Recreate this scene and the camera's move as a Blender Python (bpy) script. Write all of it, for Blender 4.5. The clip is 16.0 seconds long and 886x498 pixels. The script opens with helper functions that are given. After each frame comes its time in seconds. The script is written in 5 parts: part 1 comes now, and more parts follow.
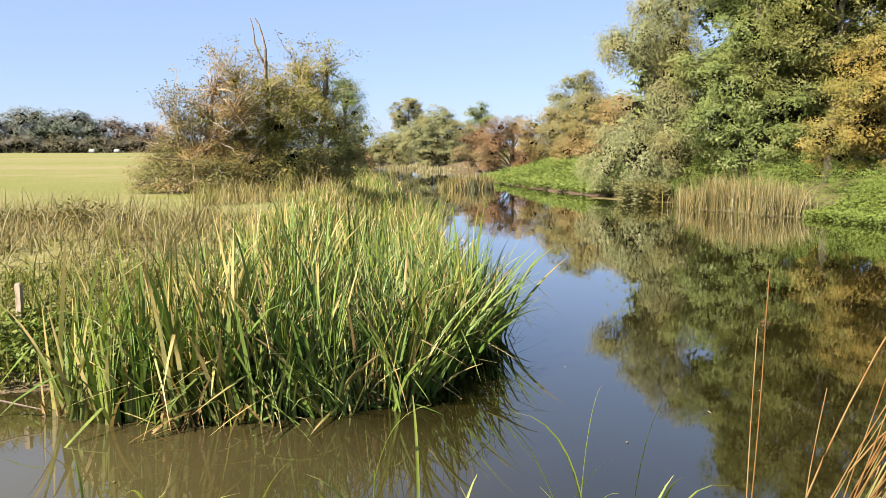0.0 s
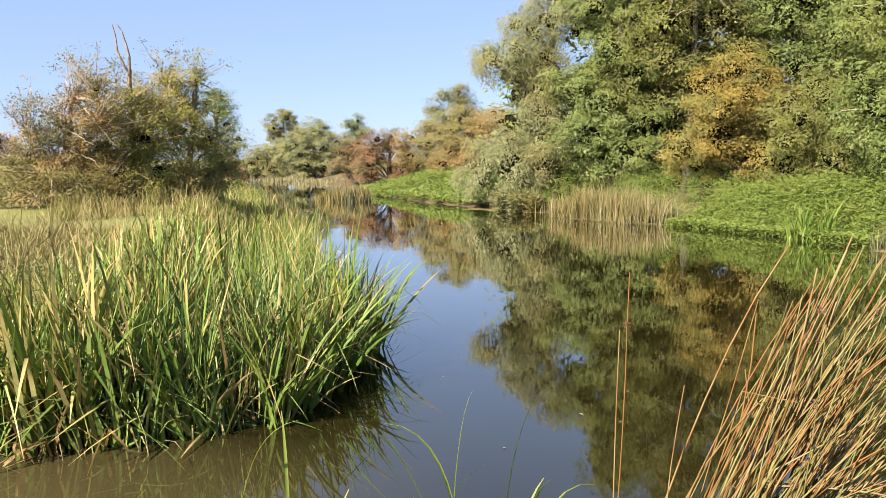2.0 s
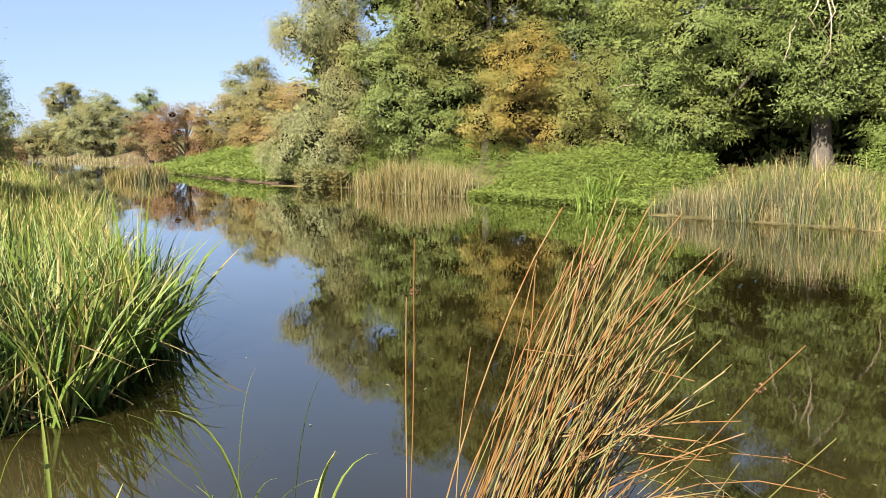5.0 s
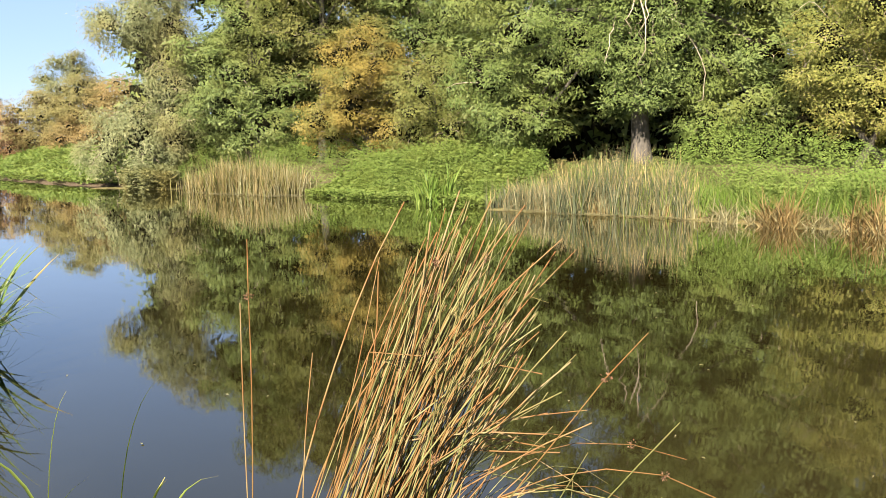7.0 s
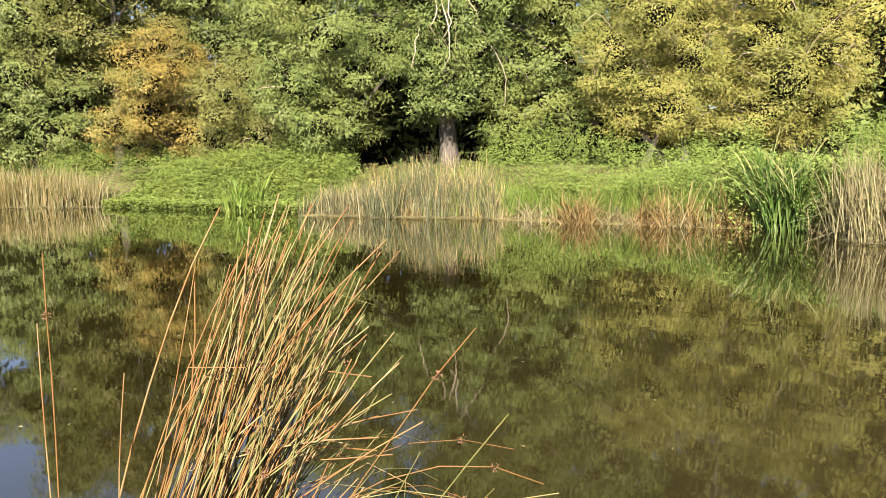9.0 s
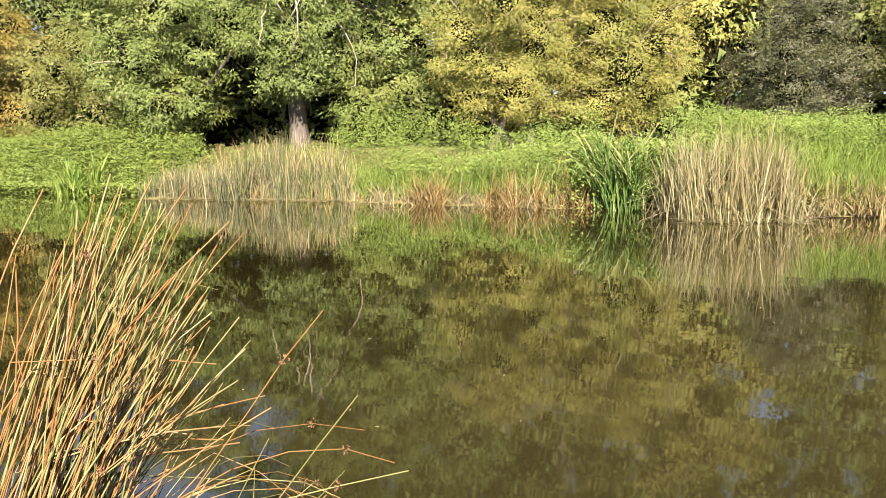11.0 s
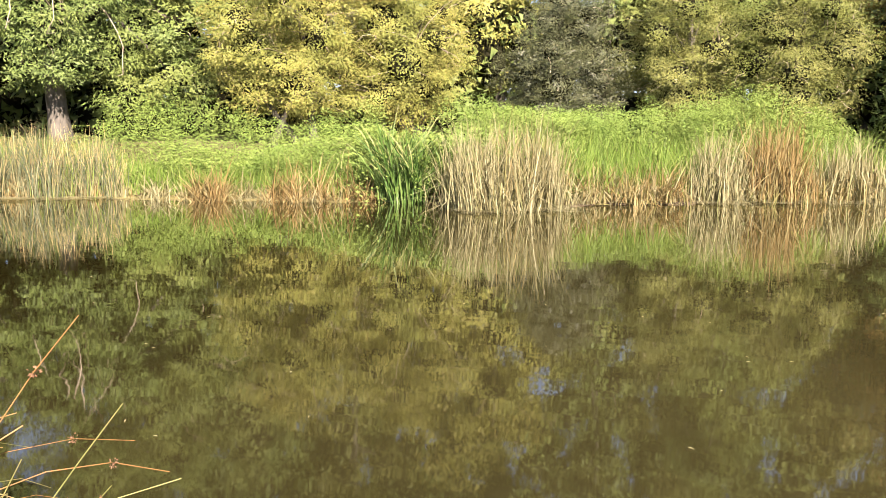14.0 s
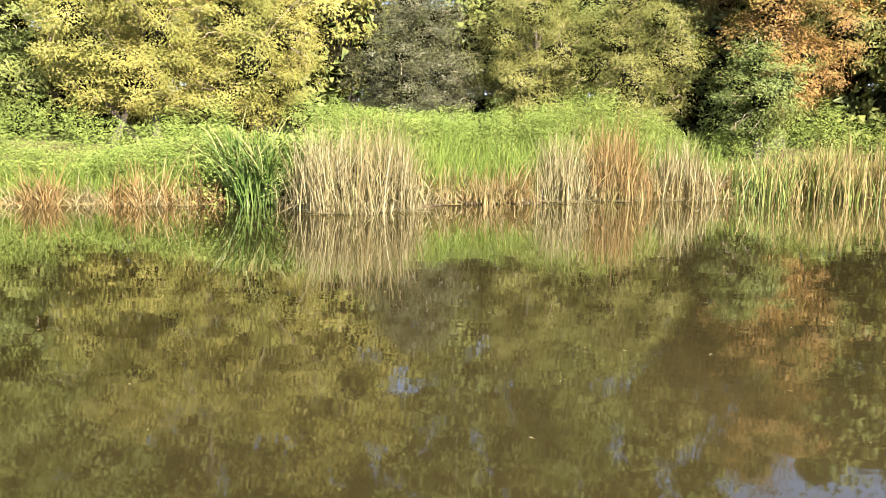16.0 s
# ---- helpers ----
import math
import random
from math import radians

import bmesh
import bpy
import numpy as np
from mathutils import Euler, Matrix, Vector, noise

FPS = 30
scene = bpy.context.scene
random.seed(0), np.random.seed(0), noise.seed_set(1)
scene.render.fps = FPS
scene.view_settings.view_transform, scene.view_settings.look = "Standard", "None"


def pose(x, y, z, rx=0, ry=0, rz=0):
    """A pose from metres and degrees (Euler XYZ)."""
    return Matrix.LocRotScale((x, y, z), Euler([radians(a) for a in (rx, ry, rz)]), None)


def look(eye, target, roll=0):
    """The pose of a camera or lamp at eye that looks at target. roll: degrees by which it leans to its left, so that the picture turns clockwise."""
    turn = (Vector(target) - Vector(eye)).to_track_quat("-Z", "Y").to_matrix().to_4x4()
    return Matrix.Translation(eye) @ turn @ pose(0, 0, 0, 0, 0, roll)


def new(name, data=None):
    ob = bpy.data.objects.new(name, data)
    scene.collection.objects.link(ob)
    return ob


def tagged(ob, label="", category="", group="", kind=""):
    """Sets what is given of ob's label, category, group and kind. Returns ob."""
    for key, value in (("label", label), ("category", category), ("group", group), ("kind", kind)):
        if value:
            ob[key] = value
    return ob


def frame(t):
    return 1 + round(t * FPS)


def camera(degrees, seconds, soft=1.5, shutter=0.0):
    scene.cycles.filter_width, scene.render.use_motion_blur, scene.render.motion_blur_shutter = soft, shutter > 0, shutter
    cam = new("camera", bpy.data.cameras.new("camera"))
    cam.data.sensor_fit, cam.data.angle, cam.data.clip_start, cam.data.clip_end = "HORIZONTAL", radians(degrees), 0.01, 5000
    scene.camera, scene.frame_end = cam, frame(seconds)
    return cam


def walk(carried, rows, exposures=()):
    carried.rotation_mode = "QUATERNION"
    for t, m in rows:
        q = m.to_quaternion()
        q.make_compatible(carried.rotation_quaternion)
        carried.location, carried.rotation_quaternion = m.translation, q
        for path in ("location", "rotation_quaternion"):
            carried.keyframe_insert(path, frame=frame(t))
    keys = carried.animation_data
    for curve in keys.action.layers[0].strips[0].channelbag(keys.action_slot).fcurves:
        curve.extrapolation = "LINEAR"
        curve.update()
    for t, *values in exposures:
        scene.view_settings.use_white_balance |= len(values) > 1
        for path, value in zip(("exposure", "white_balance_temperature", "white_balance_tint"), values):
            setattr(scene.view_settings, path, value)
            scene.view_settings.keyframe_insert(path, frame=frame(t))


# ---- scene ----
# ---- camera and its way ----
cam = camera(57.64, 16.0, 0.62)
PATH = [
    (0.0, (0.000, 0.000, 2.000), (-0.001, 9.921, 0.747), -0.00),
    (0.5, (0.010, 0.005, 1.997), (0.367, 9.932, 0.843), 0.01),
    (1.0, (0.017, 0.011, 1.995), (0.734, 9.925, 0.901), 0.02),
    (1.5, (0.022, 0.016, 1.993), (1.123, 9.897, 0.916), 0.05),
    (2.0, (0.029, 0.020, 1.989), (1.523, 9.846, 0.884), -0.05),
    (2.5, (0.040, 0.025, 1.985), (1.890, 9.784, 0.828), -0.24),
    (3.0, (0.049, 0.033, 1.984), (2.261, 9.707, 0.757), -0.46),
    (3.5, (0.056, 0.040, 1.982), (2.627, 9.618, 0.692), -0.64),
    (4.0, (0.066, 0.042, 1.978), (3.041, 9.496, 0.643), -0.69),
    (6.5, (0.164, 0.116, 1.948), (5.147, 8.659, 0.471), -0.57),
    (7.0, (0.161, 0.151, 1.947), (5.637, 8.390, 0.484), -0.86),
    (7.5, (0.163, 0.172, 1.942), (6.126, 8.072, 0.517), -1.17),
    (8.0, (0.169, 0.183, 1.940), (6.578, 7.730, 0.537), -1.30),
    (8.5, (0.167, 0.187, 1.938), (7.002, 7.350, 0.537), -1.32),
    (9.0, (0.159, 0.189, 1.936), (7.385, 6.949, 0.491), -1.25),
    (11.5, (0.179, 0.180, 1.931), (8.692, 5.136, 0.208), -0.30),
    (12.0, (0.183, 0.179, 1.930), (8.902, 4.761, 0.199), -0.20),
    (12.5, (0.187, 0.176, 1.929), (9.104, 4.359, 0.200), -0.07),
    (13.0, (0.188, 0.176, 1.928), (9.276, 3.969, 0.192), -0.01),
    (13.5, (0.187, 0.174, 1.927), (9.437, 3.550, 0.180), 0.11),
    (14.0, (0.193, 0.155, 1.926), (9.587, 3.092, 0.157), 0.31),
    (14.5, (0.201, 0.125, 1.930), (9.705, 2.674, 0.147), 0.59),
    (15.0, (0.199, 0.100, 1.934), (9.792, 2.288, 0.147), 0.79),
    (15.5, (0.192, 0.078, 1.938), (9.866, 1.882, 0.161), 0.89),
    (16.0, (0.182, 0.059, 1.940), (9.951, 1.291, 0.192), 0.84),
]
walk(cam, [(t, look(eye, target, roll)) for t, eye, target, roll in PATH], [(0.0, 1.78, 6500, 21), (4.0, 1.78, 6500, 20), (7.0, 1.92, 6500, 18), (9.0, 2.08, 6500, 22.5), (12.5, 2.37, 6500, 25), (16.0, 2.55, 6500, 26)])

# ---- world and sun ----
SUN_AZ, SUN_EL = 232.0, 35.0      # degrees clockwise from +y, and above the horizon
world = bpy.data.worlds.new("sky")
scene.world = world
world.use_nodes = True
wn = world.node_tree
wn.nodes.clear()
w_out = wn.nodes.new("ShaderNodeOutputWorld")
w_bg = wn.nodes.new("ShaderNodeBackground")
w_sky = wn.nodes.new("ShaderNodeTexSky")
w_sky.sky_type = "NISHITA"
w_sky.sun_disc = False
w_sky.sun_elevation = radians(SUN_EL)
w_sky.sun_rotation = radians(SUN_AZ)
w_sky.air_density, w_sky.dust_density, w_sky.ozone_density = 0.75, 0.4, 2.5
w_bg.inputs["Strength"].default_value = 0.054
w_haze = wn.nodes.new("ShaderNodeMix")      # thin even haze over the whole sky
w_haze.data_type = "RGBA"
w_haze.inputs["Factor"].default_value = 0.6
w_haze.inputs["B"].default_value = (2.5, 3.7, 5.2, 1)
wn.links.new(w_sky.outputs[0], w_haze.inputs["A"])
wn.links.new(w_haze.outputs["Result"], w_bg.inputs[0])
wn.links.new(w_bg.outputs[0], w_out.inputs[0])

sun = new("sun", bpy.data.lights.new("sun", "SUN"))
sun.data.energy, sun.data.angle, sun.data.color = 6.0, radians(0.53), (1.0, 0.93, 0.80)
_sd = Vector((math.sin(radians(SUN_AZ)) * math.cos(radians(SUN_EL)), math.cos(radians(SUN_AZ)) * math.cos(radians(SUN_EL)), math.sin(radians(SUN_EL))))
sun.matrix_world = look(_sd * 60, (0, 0, 0))

rng = np.random.default_rng(7)


# ---- materials ----
def node_material(name):
    m = bpy.data.materials.new(name)
    m.use_nodes = True
    nt = m.node_tree
    nt.nodes.clear()
    out = nt.nodes.new("ShaderNodeOutputMaterial")
    return m, nt, out


def ramp(nt, fac, stops):
    r = nt.nodes.new("ShaderNodeValToRGB")
    el = r.color_ramp.elements
    while len(el) < len(stops):
        el.new(0.5)
    for e, (p, c) in zip(el, stops):
        e.position, e.color = p, (*c, 1)
    nt.links.new(fac, r.inputs[0])
    return r.outputs[0]


def noise_tex(nt, scale, detail=3.0, rough=0.55, vector=None):
    n = nt.nodes.new("ShaderNodeTexNoise")
    n.inputs["Scale"].default_value, n.inputs["Detail"].default_value, n.inputs["Roughness"].default_value = scale, detail, rough
    if vector is not None:
        nt.links.new(vector, n.inputs["Vector"])
    return n.outputs["Fac"]


def position(nt):
    return nt.nodes.new("ShaderNodeNewGeometry").outputs["Position"]


def math_node(nt, op, a, b=0.5, clamp=False):
    n = nt.nodes.new("ShaderNodeMath")
    n.operation, n.use_clamp = op, clamp
    for s, v in zip(n.inputs, (a, b)):
        if isinstance(v, (int, float)):
            s.default_value = v
        else:
            nt.links.new(v, s)
    return n.outputs[0]


def mix_color(nt, fac, a, b, blend="MIX"):
    n = nt.nodes.new("ShaderNodeMix")
    n.data_type, n.blend_type = "RGBA", blend
    for s, v in ((n.inputs["Factor"], fac), (n.inputs["A"], a), (n.inputs["B"], b)):
        if isinstance(v, (int, float)):
            s.default_value = v
        elif isinstance(v, tuple):
            s.default_value = (*v, 1)
        else:
            nt.links.new(v, s)
    return n.outputs["Result"]


def leaf_material(name, stops, patch=None, patch_scale=0.5, through_part=0.22, rough=0.55, tip=None, single=False, spec=0.15):
    """Leaves: a colour for each leaf, patches of a second colour over the plant, light that comes through, and a withered tip."""
    m, nt, out = node_material(name)
    geo = nt.nodes.new("ShaderNodeNewGeometry")
    if single:
        rnd = nt.nodes.new("ShaderNodeObjectInfo").outputs["Random"]
    else:
        rnd = geo.outputs["Random Per Island"]
    col = ramp(nt, rnd, stops)
    if patch:
        p = noise_tex(nt, patch_scale, 3, 0.6, geo.outputs["Position"])
        k = math_node(nt, "MULTIPLY", math_node(nt, "SUBTRACT", p, 0.47), 7.0, True)
        col = mix_color(nt, k, col, patch)
    grain = noise_tex(nt, 18.0, 2, 0.6, geo.outputs["Position"])
    col = mix_color(nt, 0.55, col, ramp(nt, grain, [(0.25, (0.50, 0.50, 0.50)), (0.75, (1.0, 1.0, 1.0))]), "MULTIPLY")
    col = mix_color(nt, 1.0, col, (0.62, 0.62, 0.62), "MULTIPLY")
    if tip:
        at = nt.nodes.new("ShaderNodeAttribute")
        at.attribute_name = "along"
        t0 = math_node(nt, "ADD", at.outputs["Fac"], math_node(nt, "MULTIPLY", math_node(nt, "SUBTRACT", rnd, 0.5), 0.9))
        k = math_node(nt, "MULTIPLY", math_node(nt, "SUBTRACT", t0, 0.88), 4.0, True)
        col = mix_color(nt, k, col, tip)
    b = nt.nodes.new("ShaderNodeBsdfPrincipled")
    b.inputs["Roughness"].default_value, b.inputs["Specular IOR Level"].default_value = rough, spec
    nt.links.new(col, b.inputs["Base Color"])
    tr = nt.nodes.new("ShaderNodeBsdfTranslucent")
    nt.links.new(mix_color(nt, 1.0, col, (1.0, 0.95, 0.55), "MULTIPLY"), tr.inputs["Color"])
    mx = nt.nodes.new("ShaderNodeMixShader")
    mx.inputs[0].default_value = through_part
    nt.links.new(b.outputs[0], mx.inputs[1])
    nt.links.new(tr.outputs[0], mx.inputs[2])
    nt.links.new(mx.outputs[0], out.inputs[0])
    return m


def bark_material(name, dark, light, scale=9.0, gloss=0.25):
    m, nt, out = node_material(name)
    pos = position(nt)
    mp = nt.nodes.new("ShaderNodeMapping")
    mp.inputs["Scale"].default_value = (1, 1, 0.22)
    nt.links.new(pos, mp.inputs[0])
    n1 = noise_tex(nt, scale, 6, 0.65, mp.outputs[0])
    n2 = noise_tex(nt, 1.6, 2, 0.5, pos)
    col = mix_color(nt, 0.5, ramp(nt, n1, [(0.3, dark), (0.7, light)]), ramp(nt, n2, [(0.3, (0.55, 0.58, 0.5)), (0.7, (1, 1, 1))]), "MULTIPLY")
    b = nt.nodes.new("ShaderNodeBsdfPrincipled")
    b.inputs["Roughness"].default_value, b.inputs["Specular IOR Level"].default_value = 0.85, gloss
    nt.links.new(col, b.inputs["Base Color"])
    bp = nt.nodes.new("ShaderNodeBump")
    bp.inputs["Strength"].default_value, bp.inputs["Distance"].default_value = 0.6, 0.03
    nt.links.new(n1, bp.inputs["Height"])
    nt.links.new(bp.outputs[0], b.inputs["Normal"])
    nt.links.new(b.outputs[0], out.inputs[0])
    return m


def ground_material():
    m, nt, out = node_material("meadow_and_earth")
    pos = position(nt)
    fine = noise_tex(nt, 14.0, 5, 0.65, pos)
    mid = noise_tex(nt, 0.7, 4, 0.6, pos)
    mp = nt.nodes.new("ShaderNodeMapping")
    mp.inputs["Scale"].default_value, mp.inputs["Rotation"].default_value = (0.012, 0.075, 1), (0, 0, radians(6))
    nt.links.new(pos, mp.inputs[0])
    wide = noise_tex(nt, 1.0, 4, 0.6, mp.outputs[0])
    dry = ramp(nt, fine, [(0.3, (0.155, 0.128, 0.062)), (0.7, (0.275, 0.232, 0.12))])
    green = ramp(nt, fine, [(0.3, (0.105, 0.115, 0.03)), (0.7, (0.19, 0.195, 0.06))])
    k = ramp(nt, math_node(nt, "ADD", math_node(nt, "MULTIPLY", mid, 0.35), math_node(nt, "MULTIPLY", wide, 0.65)), [(0.35, (0, 0, 0)), (0.57, (1, 1, 1))])
    grass = mix_color(nt, k, dry, green)
    mud = ramp(nt, fine, [(0.3, (0.045, 0.032, 0.018)), (0.7, (0.12, 0.09, 0.055))])
    at = nt.nodes.new("ShaderNodeAttribute")
    at.attribute_name = "bare"
    col = mix_color(nt, at.outputs["Fac"], grass, mud)
    b = nt.nodes.new("ShaderNodeBsdfPrincipled")
    b.inputs["Roughness"].default_value = 0.95
    b.inputs["Specular IOR Level"].default_value = 0.1
    nt.links.new(col, b.inputs["Base Color"])
    bp = nt.nodes.new("ShaderNodeBump")
    bp.inputs["Strength"].default_value, bp.inputs["Distance"].default_value = 0.8, 0.06
    nt.links.new(fine, bp.inputs["Height"])
    nt.links.new(bp.outputs[0], b.inputs["Normal"])
    nt.links.new(b.outputs[0], out.inputs[0])
    return m


def water_material():
    """Slow, silty river water: a brown body under a smooth surface with faint ripples."""
    m, nt, out = node_material("river_water")
    pos = position(nt)
    silt = noise_tex(nt, 0.25, 4, 0.6, pos)
    # shallow: muddy shallows, and a glow painted into the nearer water's colour
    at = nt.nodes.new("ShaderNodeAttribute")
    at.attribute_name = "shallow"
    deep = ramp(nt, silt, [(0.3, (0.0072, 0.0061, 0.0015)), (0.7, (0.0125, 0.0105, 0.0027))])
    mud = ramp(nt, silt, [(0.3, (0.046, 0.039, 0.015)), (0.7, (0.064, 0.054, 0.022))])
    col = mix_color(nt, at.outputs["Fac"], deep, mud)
    b = nt.nodes.new("ShaderNodeBsdfPrincipled")
    b.inputs["Roughness"].default_value, b.inputs["IOR"].default_value = 0.030, 1.333
    b.inputs["Coat Weight"].default_value, b.inputs["Coat Roughness"].default_value, b.inputs["Coat IOR"].default_value = 0.9, 0.030, 1.38
    nt.links.new(col, b.inputs["Base Color"])
    mp = nt.nodes.new("ShaderNodeMapping")
    mp.inputs["Rotation"].default_value, mp.inputs["Scale"].default_value = (0, 0, radians(35)), (1, 0.45, 1)
    nt.links.new(pos, mp.inputs[0])
    r1 = noise_tex(nt, 2.2, 2, 0.5, mp.outputs[0])
    r2 = noise_tex(nt, 9.0, 2, 0.5, mp.outputs[0])
    gust = ramp(nt, noise_tex(nt, 0.16, 2, 0.5, pos), [(0.42, (0.25, 0.25, 0.25)), (0.65, (1, 1, 1))])
    h = math_node(nt, "ADD", r1, math_node(nt, "MULTIPLY", math_node(nt, "MULTIPLY", r2, gust), 0.12))
    bp = nt.nodes.new("ShaderNodeBump")
    bp.inputs["Strength"].default_value, bp.inputs["Distance"].default_value = 1.0, 0.0016
    nt.links.new(h, bp.inputs["Height"])
    nt.links.new(bp.outputs[0], b.inputs["Normal"])
    nt.links.new(bp.outputs[0], b.inputs["Coat Normal"])
    nt.links.new(b.outputs[0], out.inputs[0])
    return m


M_GROUND = ground_material()
M_WATER = water_material()
M_BARK = bark_material("grey_bark", (0.035, 0.03, 0.022), (0.125, 0.108, 0.082))
M_TWIG = bark_material("pale_twig", (0.17, 0.13, 0.09), (0.42, 0.35, 0.25), 20)
M_DEAD = bark_material("dead_wood", (0.10, 0.075, 0.055), (0.26, 0.20, 0.155), 20)
# near-black colour standing in for deep shade within foliage, not a bark tone
M_CROWN_SHADE = bark_material("crown_shade", (0.006, 0.006, 0.003), (0.018, 0.017, 0.008), 14, 0.0)
M_WILLOW = leaf_material("willow_leaves", [(0.0, (0.166, 0.183, 0.0629)), (0.5, (0.236, 0.249, 0.0912)), (1.0, (0.329, 0.337, 0.15))], (0.264, 0.236, 0.0778), 0.45)
M_WILLOW_GREY = leaf_material("grey_willow_leaves", [(0.0, (0.158, 0.185, 0.068)), (0.5, (0.268, 0.29, 0.121)), (1.0, (0.415, 0.43, 0.21))], (0.303, 0.29, 0.107), 0.5)
M_GREEN = leaf_material("green_tree_leaves", [(0.0, (0.12, 0.168, 0.0429)), (0.6, (0.188, 0.25, 0.0624)), (1.0, (0.264, 0.32, 0.0936))], (0.24, 0.267, 0.0702), 0.5)
M_ASH = leaf_material("ash_leaves", [(0.0, (0.111, 0.161, 0.0376)), (0.6, (0.18, 0.246, 0.0568)), (1.0, (0.271, 0.335, 0.0954))], (0.214, 0.254, 0.0581), 0.35)
M_YELLOW = leaf_material("yellowing_leaves", [(0.0, (0.238, 0.252, 0.0511)), (0.5, (0.343, 0.341, 0.0724)), (0.85, (0.438, 0.408, 0.102)), (1.0, (0.41, 0.33, 0.11))], (0.24, 0.259, 0.0562), 0.6)
M_AMBER = leaf_material("amber_leaves", [(0.0, (0.23, 0.18, 0.036)), (0.5, (0.335, 0.25, 0.0518)), (1.0, (0.415, 0.328, 0.0792))], (0.212, 0.213, 0.0504), 0.75)
M_MAPLE = leaf_material("orange_maple_leaves", [(0.0, (0.271, 0.155, 0.0467)), (0.5, (0.372, 0.217, 0.0639)), (1.0, (0.401, 0.299, 0.0742))], (0.153, 0.189, 0.043), 0.55)
M_OLIVE = leaf_material("olive_leaves", [(0.0, (0.17, 0.183, 0.0452)), (0.5, (0.232, 0.241, 0.0588)), (1.0, (0.307, 0.301, 0.0842))], (0.168, 0.192, 0.04), 0.7)
M_DARK = leaf_material("dark_holly_leaves", [(0.0, (0.0579, 0.0662, 0.025)), (0.7, (0.0941, 0.103, 0.0393)), (1.0, (0.178, 0.181, 0.0791))], None, 1, 0.15, 0.45, spec=0.25)
M_RUST = leaf_material("rust_leaves", [(0.0, (0.175, 0.0966, 0.0444)), (0.5, (0.276, 0.155, 0.0703)), (1.0, (0.368, 0.244, 0.104))], (0.212, 0.168, 0.0666), 0.30)
M_TAN = leaf_material("tan_leaves", [(0.0, (0.257, 0.18, 0.0617)), (0.5, (0.376, 0.262, 0.0944)), (1.0, (0.475, 0.352, 0.138))], (0.267, 0.239, 0.0799), 0.22)
M_THORN = leaf_material("hawthorn_leaves", [(0.0, (0.18, 0.215, 0.0418)), (0.6, (0.321, 0.334, 0.0731)), (1.0, (0.539, 0.39, 0.125))], (0.387, 0.309, 0.0893), 0.6)
# far trees paled and blued: the haze of distance is put into leaf colour
M_FARTREE_HAZED = leaf_material("far_tree_leaves_hazed", [(0.0, (0.0925, 0.129, 0.0792)), (1.0, (0.18, 0.223, 0.143))], (0.185, 0.199, 0.151), 0.05)
M_FARBARE_HAZED = leaf_material("far_thin_leaves_hazed", [(0.0, (0.226, 0.191, 0.154)), (1.0, (0.314, 0.269, 0.22))], None)
M_SCRUB = leaf_material("bank_scrub_leaves", [(0.0, (0.12, 0.125, 0.036)), (0.6, (0.22, 0.205, 0.065)), (1.0, (0.34, 0.25, 0.10))], (0.16, 0.19, 0.05), 0.7)
# hedge colour likewise carries painted distance haze
M_FARHEDGE_HAZED = leaf_material("far_hedge_leaves_hazed", [(0.0, (0.138, 0.129, 0.074)), (1.0, (0.232, 0.198, 0.12))], (0.171, 0.171, 0.085), 0.08)
M_NETTLE = leaf_material("nettle_leaves", [(0.0, (0.184, 0.262, 0.0512)), (0.5, (0.254, 0.352, 0.0696)), (1.0, (0.347, 0.438, 0.102))], (0.198, 0.3, 0.0563), 0.7, 0.28)
M_BRAMBLE = leaf_material("bramble_leaves", [(0.0, (0.144, 0.22, 0.0405)), (0.5, (0.203, 0.295, 0.054)), (1.0, (0.297, 0.37, 0.09))], (0.234, 0.299, 0.0585), 0.7, 0.28)
M_REED_GREEN = leaf_material("green_reed", [(0.0, (0.108, 0.186, 0.0396)), (0.45, (0.204, 0.324, 0.066)), (0.8, (0.348, 0.432, 0.11)), (1.0, (0.504, 0.408, 0.18))], (0.168, 0.216, 0.0552), 2.2, 0.2, 0.45, (0.331, 0.265, 0.0992))
M_REED_FRESH = leaf_material("fresh_green_reed", [(0.0, (0.13, 0.22, 0.033)), (0.6, (0.22, 0.345, 0.056)), (1.0, (0.36, 0.43, 0.10))], None, 1, 0.35, 0.45)
M_REED_MIX = leaf_material("half_dry_reed", [(0.0, (0.169, 0.21, 0.0524)), (0.5, (0.348, 0.288, 0.105)), (1.0, (0.528, 0.408, 0.184))], None, 1, 0.35, 0.5)
M_REED_DRY = leaf_material("dry_reed", [(0.0, (0.248, 0.21, 0.092)), (0.5, (0.39, 0.345, 0.165)), (0.85, (0.515, 0.479, 0.257)), (1.0, (0.284, 0.297, 0.11))], None, 1, 0.3, 0.55)
M_REED_RUST = leaf_material("rust_reed", [(0.0, (0.256, 0.163, 0.0559)), (0.5, (0.36, 0.246, 0.0902)), (1.0, (0.456, 0.38, 0.163))], None, 1, 0.3, 0.55)
M_REED_BLUE = leaf_material("blue_green_rush", [(0.0, (0.10, 0.125, 0.065)), (0.5, (0.18, 0.205, 0.105)), (1.0, (0.42, 0.35, 0.17))], None, 1, 0.3, 0.5, (0.33, 0.25, 0.11))
M_GRASS_DRY = leaf_material("dry_grass", [(0.0, (0.272, 0.214, 0.0765)), (0.5, (0.407, 0.337, 0.136)), (1.0, (0.524, 0.459, 0.212))], (0.291, 0.296, 0.085), 0.5, 0.3, 0.6)
